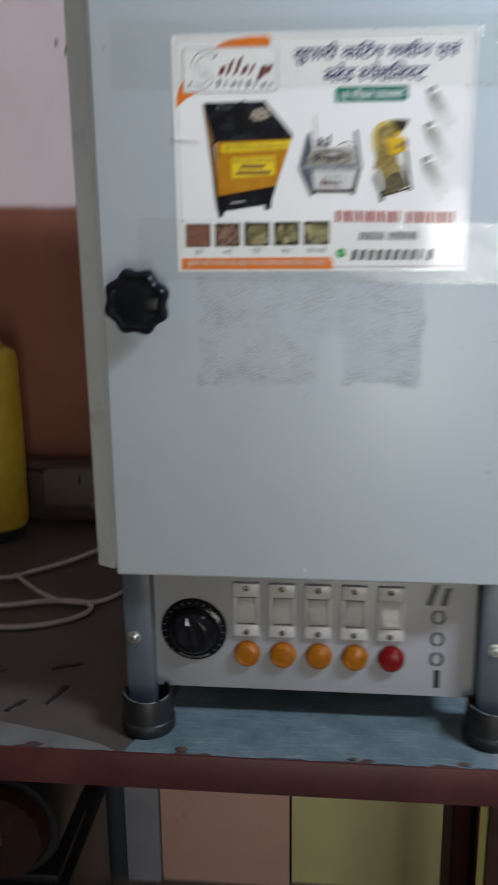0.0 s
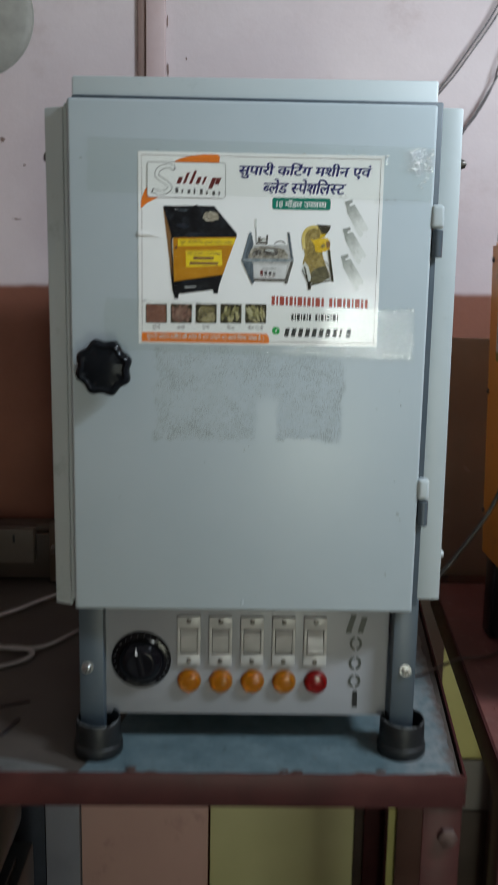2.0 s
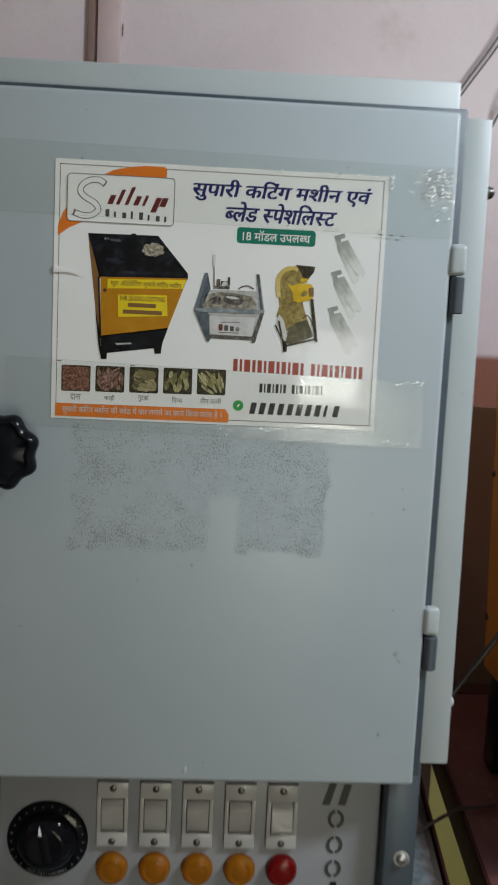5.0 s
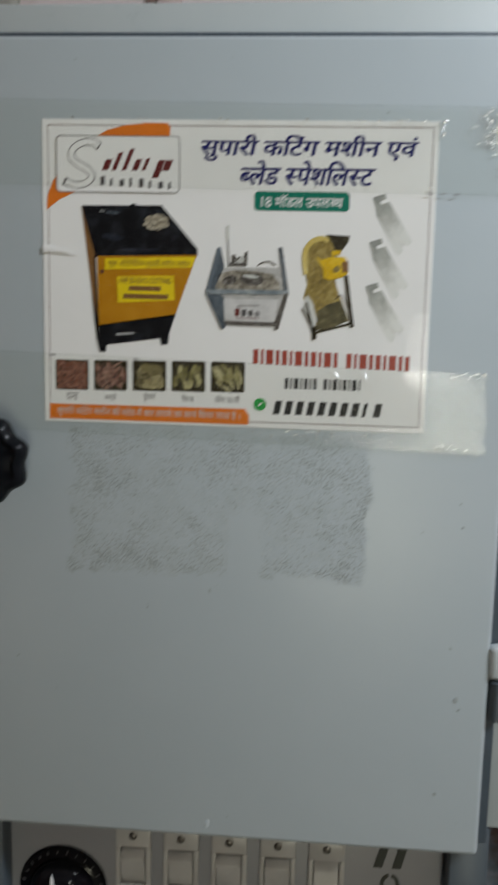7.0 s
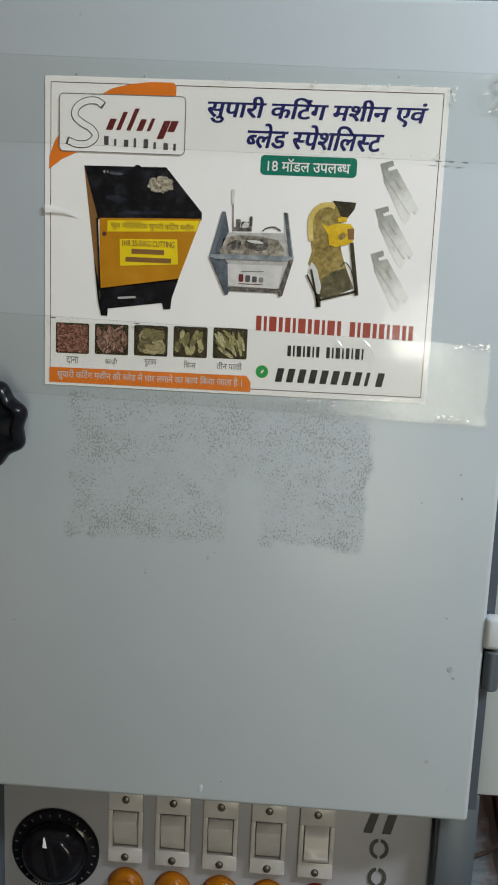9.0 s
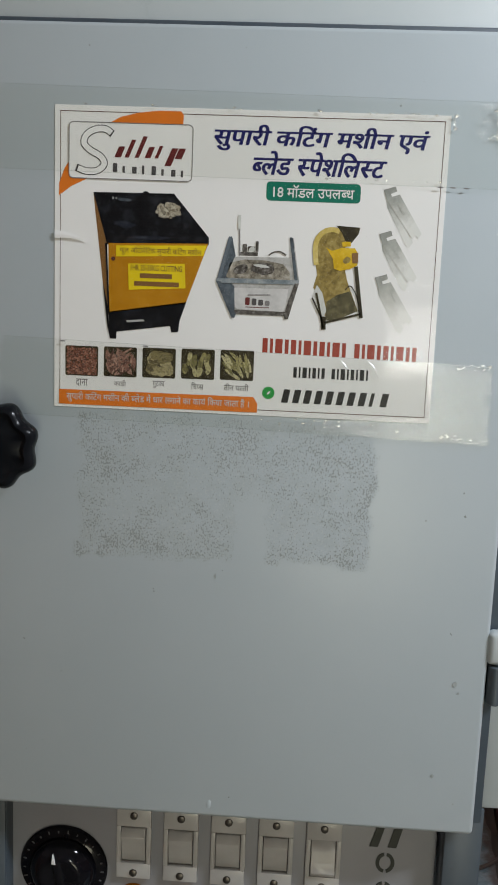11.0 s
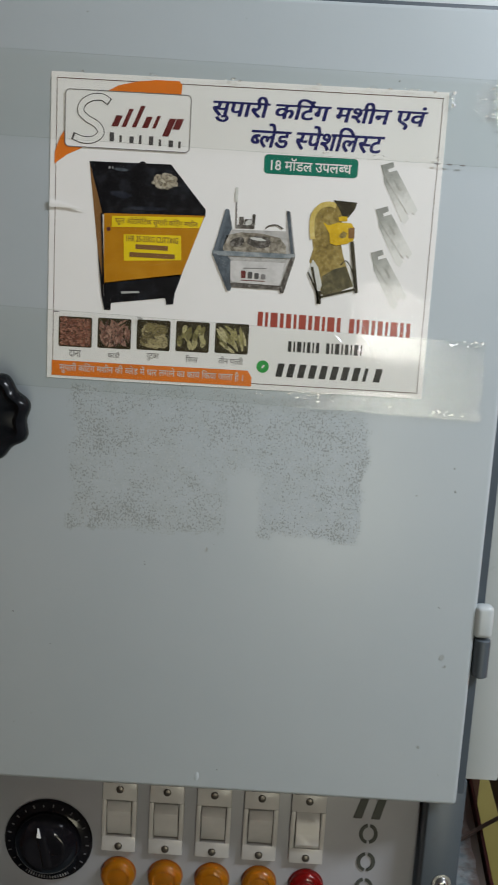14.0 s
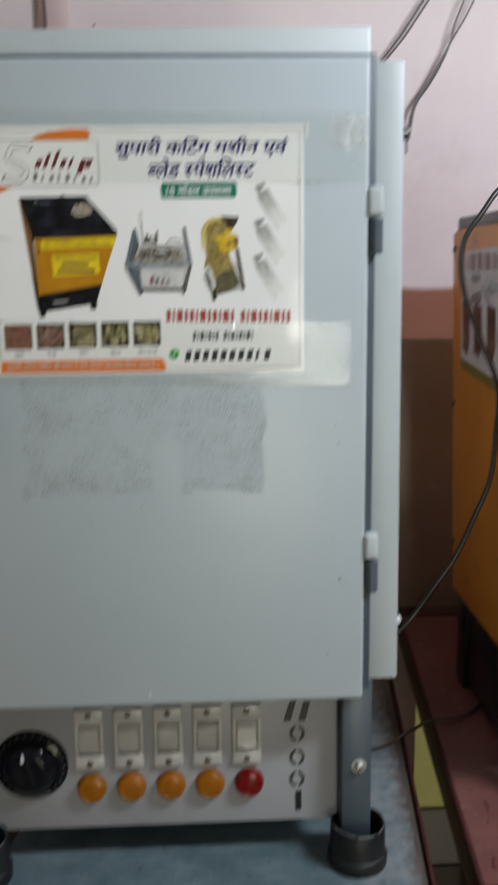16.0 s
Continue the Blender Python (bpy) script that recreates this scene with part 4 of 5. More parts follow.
def leaf(points, y):
    """A flat printed area with the outline (x, z)."""
    b = bmesh.new()
    f = b.faces.new([b.verts.new((x, y, z)) for x, z in points])
    f.normal_update()
    if f.normal.y > 0:
        f.normal_flip()
    return b


def rect(x0, x1, z0, z1, y):
    return leaf([(x0, z0), (x1, z0), (x1, z1), (x0, z1)], y)


def rounded(x0, x1, z0, z1, r, n=5):
    out = []
    for cx, cz, a0 in ((x1 - r, z1 - r, 0), (x0 + r, z1 - r, 90), (x0 + r, z0 + r, 180), (x1 - r, z0 + r, 270)):
        out += [(cx + r * math.cos(radians(a0 + 90 * k / n)), cz + r * math.sin(radians(a0 + 90 * k / n))) for k in range(n + 1)]
    return out


def outline(points, w, y, closed=True):
    """A thin printed line along an outline."""
    b = bmesh.new()
    p = [Vector(q) for q in points]
    n = len(p)
    ins, outs = [], []
    for k in range(n):
        a, c = (p[k - 1], p[(k + 1) % n]) if closed else (p[max(k - 1, 0)], p[min(k + 1, n - 1)])
        d = (c - a).normalized()
        s = Vector((-d.y, d.x)) * w / 2
        ins.append(b.verts.new((p[k].x + s.x, y, p[k].y + s.y)))
        outs.append(b.verts.new((p[k].x - s.x, y, p[k].y - s.y)))
    for k in range(n if closed else n - 1):
        j = (k + 1) % n
        b.faces.new((ins[k], ins[j], outs[j], outs[k]))
    bmesh.ops.recalc_face_normals(b, faces=b.faces[:])
    return b


def ellipse(cx, cz, rx, rz, turn=0.0, n=14, wob=0.0, rnd=None):
    out = []
    for k in range(n):
        a = 2 * math.pi * k / n
        s = 1 + (rnd.uniform(-wob, wob) if rnd else 0)
        u, v = rx * s * math.cos(a), rz * s * math.sin(a)
        out.append((cx + u * math.cos(turn) - v * math.sin(turn), cz + u * math.sin(turn) + v * math.cos(turn)))
    return out


L = [-0.0003 - 0.00016 * k for k in range(1, 8)]  # printed layers, each just in front of the last
stk = tagged(empty("sticker", 0.0105, -0.0003, 1.293), "white printed advertising sticker with machine pictures on the cabinet door", "sticker")
own = box(-0.1235, 0.144, -0.00034, -0.00006, 1.2925, 1.4995)
part("sheet", own, PAPER, stk, "glossy white paper")
part("border", outline([(-0.1195, 1.2965), (0.1402, 1.2965), (0.1402, 1.4955), (-0.1195, 1.4955)], 0.0006, L[0]), INK_MAROON, stk)
# orange flashes behind the emblem
part("flash", leaf([(-0.088, 1.487), (-0.078, 1.4925), (-0.066, 1.4955), (-0.052, 1.4972), (-0.037, 1.4972), (-0.035, 1.4945), (-0.0355, 1.487)], L[1]), INK_ORANGE, stk)
part("flash", leaf([(-0.1205, 1.4395), (-0.112, 1.446), (-0.1005, 1.4515), (-0.1005, 1.455), (-0.1115, 1.4655), (-0.1165, 1.458), (-0.1203, 1.448)], L[1]), INK_ORANGE, stk)
part("emblem_plate", leaf(rounded(-0.1135, -0.0285, 1.4515, 1.4885, 0.003), L[2]), PAPER, stk)
part("emblem_outline", outline(rounded(-0.1135, -0.0285, 1.4515, 1.4885, 0.003), 0.0006, L[3]), INK_GREY, stk)
# the firm's mark as plain shapes: an outlined ribbon, slanted red bars, a row of thin grey bars
ribbon = [(-0.0835, 1.4812), (-0.0885, 1.4842), (-0.0955, 1.4838), (-0.1015, 1.4800), (-0.1030, 1.4745), (-0.0985, 1.4700), (-0.0920, 1.4665), (-0.0890, 1.4615), (-0.0935, 1.4570), (-0.1010, 1.4562), (-0.1085, 1.4585)]
sw = [(v.x, v.y) for v in spline([(x, z, 0) for x, z in ribbon], 6)]
part("emblem_ribbon", outline(sw, 0.0050, L[3], False), INK_EMBLEM, stk)
part("emblem_ribbon_inside", outline(sw[1:-1], 0.0038, L[4], False), PAPER, stk)


for k, (w, h, dz) in enumerate([(0.0044, 0.0072, 0), (0.0030, 0.0118, 0), (0.0030, 0.0142, 0), (0.0040, 0.0074, 0), (0.0024, 0.0082, 0), (0.0044, 0.0118, -0.0048), (0.0048, 0.0070, 0)]):
    x = -0.0820 + k * 0.0069
    z = 1.4660 + dz
    part("emblem_bar", leaf([(x, z), (x + w, z), (x + w + 0.42 * h, z + h), (x + 0.42 * h, z + h)], L[3]), INK_CRIMSON, stk)
for k in range(8):
    x, z = -0.0830 + k * 0.0067, 1.4562 - 0.0003 * k
    part("emblem_mark", rect(x, x + (0.0030, 0.0016)[k % 2], z, z + (0.0058 if k in (0, 3, 4) else 0.0044), L[3]), INK_EMBLEM, stk)
# headline
part("headline", flat_text("सुपारी कटिंग मशीन एवं".replace("टि", "िट"), -0.0165, 0.1275, 1.4728, 1.4902, L[0], 0.22, 0.012, heavy=0.0006), INK_NAVY, stk, "dark blue headline lettering")
part("headline", flat_text("~ब" + "लेड " + "~स" + "पेशिल" + "~स" + "ट", 0.011, 0.1005, 1.4575, 1.4735, L[0], 0.22, 0.012, heavy=0.0006), INK_NAVY, stk, "dark blue headline lettering")
part("green_badge", leaf(rounded(0.0228, 0.0868, 1.4408, 1.4535, 0.0028), L[0]), INK_GREEN, stk, "green badge")
part("badge_lettering", flat_text("18 मॉडल उपल" + "~ब" + "ध", 0.0275, 0.0825, 1.4432, 1.4518, L[1], 0, 0.012), INK_WHITE, stk, "white lettering")
# picture of a black and orange cutting machine
pic = part("machine_picture", leaf([(-0.0965, 1.4425), (-0.0405, 1.4432), (-0.0155, 1.4145), (-0.0155, 1.4095), (-0.0865, 1.4075)], L[0]), PHOTO_BLACK, stk, "printed picture of a cutting machine")
part("picture_side", leaf([(-0.0965, 1.4425), (-0.0865, 1.4075), (-0.0845, 1.3600), (-0.0860, 1.3560)], L[0]), INK_BROWN, stk)
part("picture_edge", leaf([(-0.0893, 1.3826), (-0.0852, 1.3640), (-0.0836, 1.3425), (-0.0858, 1.3520)], L[2]), PHOTO_BLACK, stk)
part("picture_knob", leaf(ellipse(-0.0820, 1.3980, 0.0015, 0.0015, 0, 12), L[2]), INK_MAROON, stk)
part("picture_hinge", leaf(ellipse(-0.0600, 1.4430, 0.0022, 0.0012, 0, 10), L[1]), PHOTO_BLACK, stk)
part("picture_edge", outline([(-0.0872, 1.4085), (-0.0846, 1.3600)], 0.0012, L[2], False), PHOTO_BLACK, stk)
part("picture_front", leaf([(-0.0855, 1.4085), (-0.0158, 1.4105), (-0.0305, 1.3690), (-0.0845, 1.3605)], L[1]), PHOTO_AMBER, stk)
part("picture_base", leaf([(-0.0848, 1.3612), (-0.0300, 1.3700), (-0.0345, 1.3565), (-0.0352, 1.3490), (-0.0400, 1.3485), (-0.0412, 1.3530), (-0.0790, 1.3475), (-0.0792, 1.3425), (-0.0838, 1.3425)], L[1]), PHOTO_BLACK, stk)
part("picture_label", leaf([(-0.0800, 1.4070), (-0.0168, 1.4092), (-0.0190, 1.4020), (-0.0800, 1.3995)], L[2]), INK_YELLOW, stk)
part("picture_label", leaf([(-0.0715, 1.3950), (-0.0318, 1.3962), (-0.0308, 1.3795), (-0.0708, 1.3770)], L[2]), INK_YELLOW, stk)
part("label_lettering", flat_text("फुल ऑटोमेिटक सुपारी किटंग मशीन", -0.0775, -0.0205, 1.4010, 1.4070, L[3], 0, 0.0), INK_BROWN, stk)
part("label_lettering", flat_text("1HR 25-35KG CUTTING", -0.0695, -0.0335, 1.3905, 1.3945, L[3], 0, 0.01), INK_BROWN, stk)
part("label_bar", rect(-0.0630, -0.0405, 1.3855, 1.3887, L[3]), INK_BROWN, stk)
part("label_bar", rect(-0.0670, -0.0355, 1.3800, 1.3832, L[3]), INK_BROWN, stk)
rnd = random.Random(8)
nuts = bmesh.new()
for k in range(110):
    a, r = rnd.uniform(0, 6.28), math.sqrt(rnd.random())
    nuts = join(nuts, leaf(ellipse(-0.0440 + 0.0085 * r * math.cos(a), 1.4318 + 0.0045 * r * math.sin(a), 0.0013, 0.0011, a, 9), L[2] - 0.000001 * k))
NUT_PALE = island_mix("pale_nut_print", [(0.0, (0.22, 0.18, 0.12, 1)), (0.5, (0.38, 0.34, 0.25, 1)), (1.0, (0.5, 0.46, 0.36, 1))])
part("picture_nuts", nuts, NUT_PALE, stk)
part("picture_gloss", leaf([(-0.0725, 1.3558), (-0.0600, 1.3568), (-0.0590, 1.3556), (-0.0715, 1.3543)], L[2]), INK_SILVER, stk)
part("picture_gloss", leaf(ellipse(-0.0745, 1.4380, 0.0048, 0.0010, -0.05, 14), L[2]), PHOTO_SLATE, stk)
for x, w in ((-0.0832, 0.0012), (-0.0808, 0.0008)):
    part("picture_gloss", rect(x, x + w, 1.4382, 1.4398, L[2]), INK_SILVER, stk)
part("picture_gloss", leaf(ellipse(-0.0740, 1.4215, 0.0070, 0.0022, -0.1, 16, 0.15, rnd), L[1]), PHOTO_SHEEN, stk)
part("picture_gloss", leaf(ellipse(-0.0560, 1.4130, 0.0130, 0.0012, 0.02, 16, 0.15, rnd), L[1]), PHOTO_SHEEN, stk)
# picture of an open grey machine
part("machine_picture", leaf([(0.0007, 1.4023), (0.0419, 1.4032), (0.0455, 1.3881), (0.0400, 1.3660), (0.0045, 1.3650), (-0.0058, 1.3879)], L[0]), PHOTO_GREY, stk, "printed picture of an open grey machine")
part("picture_side", leaf([(-0.0014, 1.4157), (0.0008, 1.4152), (0.0034, 1.4031), (-0.0028, 1.3894), (0.0038, 1.3813), (0.0040, 1.3622), (0.0025, 1.3617), (-0.0095, 1.3853)], L[1]), PHOTO_SLATE, stk)
part("picture_side", leaf([(0.0401, 1.4166), (0.0430, 1.4162), (0.0480, 1.3867), (0.0409, 1.3622), (0.0373, 1.3662), (0.0409, 1.3822), (0.0442, 1.3896), (0.0409, 1.4032)], L[1]), PHOTO_GREY, stk)
part("picture_inside", leaf([(-0.0004, 1.3982), (0.0094, 1.4008), (0.0242, 1.4007), (0.0366, 1.3985), (0.0412, 1.3931), (0.0417, 1.3880), (-0.0028, 1.3880)], L[1]), PHOTO_INSIDE, stk)
part("picture_drum", leaf(ellipse(0.0225, 1.3950, 0.0085, 0.0042, 0.0, 16, 0.08, rnd), L[2]), PHOTO_IRON, stk)
part("picture_drum", leaf(ellipse(0.0075, 1.3940, 0.0050, 0.0032, 0.3, 12, 0.12, rnd), L[2]), PHOTO_IRON, stk)
part("picture_drum_gloss", leaf(ellipse(0.0215, 1.3968, 0.0055, 0.0010, -0.1, 12, 0.1, rnd), L[3]), PHOTO_SHINE, stk)
part("picture_plate", leaf([(0.0033, 1.3813), (0.0409, 1.3817), (0.0388, 1.3675), (0.0374, 1.3660), (0.0055, 1.3667), (0.0039, 1.3686)], L[2]), PHOTO_PLATE, stk)
for k, ink in enumerate((INK_CRIMSON, INK_EMBLEM, INK_EMBLEM, INK_GREY)):
    part("picture_mark", leaf(rounded(0.0112 + 0.0046 * k, 0.0144 + 0.0046 * k, 1.3698, 1.3750 - 0.0006 * k, 0.0008), L[3]), ink, stk)
part("picture_mark", rect(0.0112, 0.0280, 1.3682, 1.3687, L[3]), INK_CRIMSON, stk)
part("picture_bar", leaf([(0.0125, 1.3770), (0.0285, 1.3776), (0.0285, 1.3770), (0.0125, 1.3763)], L[3]), INK_GREY, stk)
part("picture_beam", leaf([(0.0025, 1.3661), (0.0403, 1.3661), (0.0399, 1.3631), (0.0035, 1.3632)], L[2]), PHOTO_IRON, stk)
part("picture_beam", leaf([(-0.0095, 1.3875), (0.0480, 1.3880), (0.0478, 1.3850), (-0.0095, 1.3843)], L[3]), PHOTO_BEAM, stk)
part("picture_post", leaf([(-0.0017, 1.4159), (0.0006, 1.4159), (-0.0063, 1.3869), (-0.0092, 1.3868)], L[2]), INK_BLUEGREY, stk)
part("picture_post", leaf([(0.0401, 1.4168), (0.0424, 1.4166), (0.0470, 1.3877), (0.0447, 1.3881)], L[2]), PHOTO_SLATE, stk)
part("picture_post", leaf([(-0.0095, 1.3853), (-0.0065, 1.3854), (0.0050, 1.3632), (0.0040, 1.3606), (0.0020, 1.3606)], L[3] - 0.00004), PHOTO_SLATE, stk)
part("picture_post", leaf([(0.0480, 1.3860), (0.0450, 1.3857), (0.0384, 1.3641), (0.0390, 1.3610), (0.0414, 1.3611)], L[3] - 0.00004), PHOTO_IRON, stk)
part("picture_lever", leaf([(0.0043, 1.4305), (0.0062, 1.4306), (0.0063, 1.4211), (0.0044, 1.4210)], L[2]), PHOTO_SHINE, stk)
part("picture_lever", leaf([(0.0050, 1.4211), (0.0059, 1.4211), (0.0067, 1.4031), (0.0056, 1.4031)], L[1]), INK_GREY, stk)
for x0, x1, z0, z1 in ((0.0066, 0.0188, 1.4034, 1.4058), (0.0080, 0.0110, 1.4058, 1.4112), (0.0116, 0.0168, 1.4060, 1.4098), (0.0170, 0.0190, 1.4058, 1.4134)):
    part("picture_motor", leaf(rounded(x0, x1, z0, z1, 0.0006), L[1]), PHOTO_IRON, stk)
part("picture_motor_gloss", leaf(ellipse(0.0145, 1.4075, 0.0026, 0.0018, 0.5, 10, 0.15, rnd), L[2]), PHOTO_SHINE, stk)
part("picture_hose", outline([(v.x, v.y) for v in spline([(0.0261, 1.4041, 0), (0.0290, 1.4061, 0), (0.0339, 1.4069, 0), (0.0384, 1.4046, 0)], 6)], 0.0010, L[2], False), PHOTO_IRON, stk)
# picture of a small yellow machine on legs
part("machine_picture", leaf([(0.0583, 1.4018), (0.0668, 1.3972), (0.0791, 1.3963), (0.0806, 1.3903), (0.0833, 1.3831), (0.0895, 1.3686), (0.0710, 1.3603), (0.0659, 1.3656), (0.0605, 1.3801), (0.0579, 1.3837), (0.0601, 1.3922)], L[0]), PHOTO_KHAKI, stk, "printed picture of a small yellow machine on legs")
part("picture_skirt", leaf([(0.0676, 1.3742), (0.0748, 1.3792), (0.0833, 1.3819), (0.0895, 1.3686), (0.0725, 1.3608), (0.0675, 1.3619)], L[1]), PHOTO_OLIVE, stk)
part("picture_plate", leaf([(0.0576, 1.3764), (0.0603, 1.3854), (0.0644, 1.3802), (0.0678, 1.3681), (0.0659, 1.3626)], L[1]), PHOTO_SHINE, stk)
part("picture_wheel", leaf([(0.0584, 1.3994), (0.0572, 1.4040), (0.0569, 1.4089), (0.0572, 1.4130), (0.0582, 1.4170), (0.0600, 1.4200), (0.0625, 1.4222), (0.0655, 1.4236), (0.0689, 1.4241), (0.0720, 1.4239), (0.0745, 1.4230), (0.0765, 1.4213), (0.0778, 1.4190), (0.0787, 1.4094), (0.0766, 1.3998), (0.0694, 1.3936), (0.0640, 1.3950)], L[1]), PHOTO_KHAKI, stk)
part("picture_wheel_rim", outline([(v.x, v.y) for v in spline([(0.0592, 1.3990, 0), (0.0580, 1.4090, 0), (0.0590, 1.4160, 0), (0.0632, 1.4212, 0), (0.0690, 1.4230, 0), (0.0740, 1.4220, 0)], 6)], 0.0034, L[2] + 0.00003, False), PHOTO_OCHRE, stk)
part("picture_body", leaf([(0.0654, 1.4110), (0.0694, 1.4088), (0.0762, 1.4111), (0.0850, 1.4110), (0.0876, 1.4073), (0.0874, 1.3996), (0.0828, 1.3971), (0.0755, 1.3955), (0.0713, 1.3968), (0.0705, 1.4033)], L[2]), PHOTO_YELLOW, stk)
part("picture_cap", leaf([(0.0760, 1.4146), (0.0785, 1.4154), (0.0821, 1.4152), (0.0822, 1.4122), (0.0766, 1.4118)], L[3]), PHOTO_YELLOW, stk)
part("picture_shade", leaf(ellipse(0.0800, 1.4028, 0.0026, 0.0022, 0.4, 12, 0.15, rnd), L[3]), PHOTO_KHAKI, stk)
part("picture_guard", leaf([(0.0831, 1.4076), (0.0875, 1.4082), (0.0878, 1.4010), (0.0839, 1.4009)], L[3]), INK_BROWN, stk)
part("picture_hopper", leaf([(0.0717, 1.4257), (0.0879, 1.4249), (0.0870, 1.4206), (0.0824, 1.4143), (0.0785, 1.4152), (0.0758, 1.4208)], L[2]), PHOTO_DARK, stk)
for a, b, w in (((0.0864, 1.3988), (0.0919, 1.3640), 0.0026), ((0.0602, 1.3801), (0.0662, 1.3557), 0.0015), ((0.0665, 1.3597), (0.0916, 1.3667), 0.0015), ((0.0576, 1.3764), (0.0660, 1.3602), 0.0011), ((0.0660, 1.3640), (0.0664, 1.3550), 0.0032)):
    part("picture_leg", outline([a, b], w, L[3], False), PHOTO_DARK, stk)
part("picture_handle", outline([(v.x, v.y) for v in spline([(0.0796, 1.3825, 0), (0.0832, 1.3855, 0), (0.0871, 1.3807, 0), (0.0898, 1.3735, 0)], 6)], 0.0007, L[3], False), PHOTO_DARK, stk)
# three blades, each a notched strip with a fainter second strip along its edge
STRIP = [(0, 8), (58, -10), (66, 14), (36, 26), (42, 40), (80, 28), (200, 214), (184, 236), (172, 222), (158, 238), (146, 228), (18, 58)]
EDGE = [(16, 60), (34, 70), (160, 256), (142, 284), (122, 270), (22, 92)]
for k in range(3):
    bx, bz = 0.1022 - 0.0012 * k, 1.4515 - 0.0292 * k
    part("blade_picture", leaf([(bx + 0.000137 * u, bz - 0.000137 * w) for u, w in STRIP], L[1]), BLADES[k], stk)
    part("blade_edge", leaf([(bx + 0.000137 * u, bz - 0.000137 * w) for u, w in EDGE], L[0]), BLADES[k], stk)
    part("blade_mark", leaf([(bx + 0.000137 * u, bz - 0.000137 * w) for u, w in ((72, 78), (80, 74), (112, 122), (104, 126))], L[2]), PHOTO_BLADE, stk)

# firm and owner names and the telephone number as plain bars
for x0, x1 in ((0.0245, 0.0838), (0.0888, 0.1318)):
    x, k = x0, 0
    while x < x1:
        w = (0.0036, 0.0020, 0.0050, 0.0026)[k % 4]
        top = 1.3474 - 0.022 * (x - 0.024)
        part("name_bar", rect(x, min(x + w, x1), top - 0.0100, top, L[0]), INK_RED, stk)
        x, k = x + w + 0.0017, k + 1
for x0, x1 in ((0.0470, 0.0690), (0.0738, 0.0998)):
    x, k = x0, 0
    while x < x1:
        w = (0.0024, 0.0012, 0.0030, 0.0012)[k % 4]
        part("name_bar", rect(x, min(x + w, x1), 1.3206, 1.3280, L[0]), INK_BLACK, stk)
        x, k = x + w + 0.0014, k + 1
for k in range(10):
    x = 0.0392 + k * 0.0077
    w = 0.0024 if k == 8 else 0.0046
    part("number_bar", leaf([(x, 1.3025), (x + w, 1.3025), (x + w + 0.0018, 1.3120), (x + 0.0018, 1.3120)], L[0]), INK_BLACK, stk)
part("round_mark", leaf(ellipse(0.0300, 1.3090, 0.0044, 0.0044, 0, 20), L[0]), INK_LIGHT_GREEN, stk)
part("round_mark_inside", leaf(ellipse(0.0302, 1.3091, 0.0016, 0.0007, 0.9, 12), L[1]), INK_WHITE, stk)
# five small pictures of cut nuts with their names
KINDS = [("दाना", 0.00115, 0.0008, 260, [(0.0, (0.10, 0.03, 0.02, 1)), (0.5, (0.24, 0.085, 0.05, 1)), (1.0, (0.44, 0.22, 0.15, 1))]),
         ("काड़ी", 0.0044, 0.0010, 55, [(0.0, (0.09, 0.035, 0.025, 1)), (0.5, (0.25, 0.12, 0.085, 1)), (1.0, (0.46, 0.28, 0.21, 1))]),
         ("गुटका", 0.0044, 0.0035, 20, [(0.0, (0.10, 0.08, 0.03, 1)), (0.5, (0.24, 0.20, 0.08, 1)), (1.0, (0.44, 0.38, 0.20, 1))]),
         ("िच~पस", 0.0038, 0.0020, 16, [(0.0, (0.18, 0.16, 0.05, 1)), (0.5, (0.34, 0.31, 0.12, 1)), (1.0, (0.52, 0.47, 0.24, 1))]),
         ("तीन प~तती", 0.0062, 0.0014, 20, [(0.0, (0.20, 0.18, 0.06, 1)), (0.5, (0.40, 0.36, 0.15, 1)), (1.0, (0.58, 0.53, 0.30, 1))])]
for k, (word, rx, rz, n, stops) in enumerate(KINDS):
    x0 = -0.1155 + k * 0.0277
    x1, z0, z1 = x0 + 0.0236, 1.3152 + 0.0004 * k, 1.3364 + 0.0004 * k
    part("nut_picture", leaf(rounded(x0, x1, z0, z1, 0.0012), L[0]), PHOTO_DARK, stk, "small printed picture of cut nuts")
    heap, grid = bmesh.new(), max(3, round(math.sqrt(n)))
    for j in range(n):
        turn = rnd.uniform(-0.4, 0.5) if k in (0, 2) else (rnd.uniform(0.5, 2.6) if k == 1 else (1.5 + rnd.uniform(-0.4, 0.4) if k == 3 else (-0.75 if j % grid < grid / 2 else -1.3) + rnd.uniform(-0.2, 0.2)))
        m = max(rx * abs(math.cos(turn)), rz) * 1.05
        h = max(rx * abs(math.sin(turn)), rz) * 1.05
        u, w = (j % grid + rnd.uniform(0.1, 0.9)) / grid, (j // grid + rnd.uniform(0.1, 0.9)) / (n / grid + 0.2)
        heap = join(heap, leaf(ellipse(x0 + m + (x1 - x0 - 2 * m) * u, z0 + h + (z1 - z0 - 2 * h) * min(w, 1), rx * rnd.uniform(0.8, 1.0), rz * rnd.uniform(0.8, 1.0), turn, 9, 0.1, rnd), L[1] - 0.0000005 * j))
    tagged(part("heap_print", heap, island_mix("nut_print", stops), stk), kind="stuff")
    part("caption", flat_text(word, x0 + (0.0075 if k < 4 else 0.003), x1 - (0.0075 if k < 4 else 0.003), z0 - 0.0075, z0 - 0.0022, L[0], 0, 0.008), INK_GREY, stk)
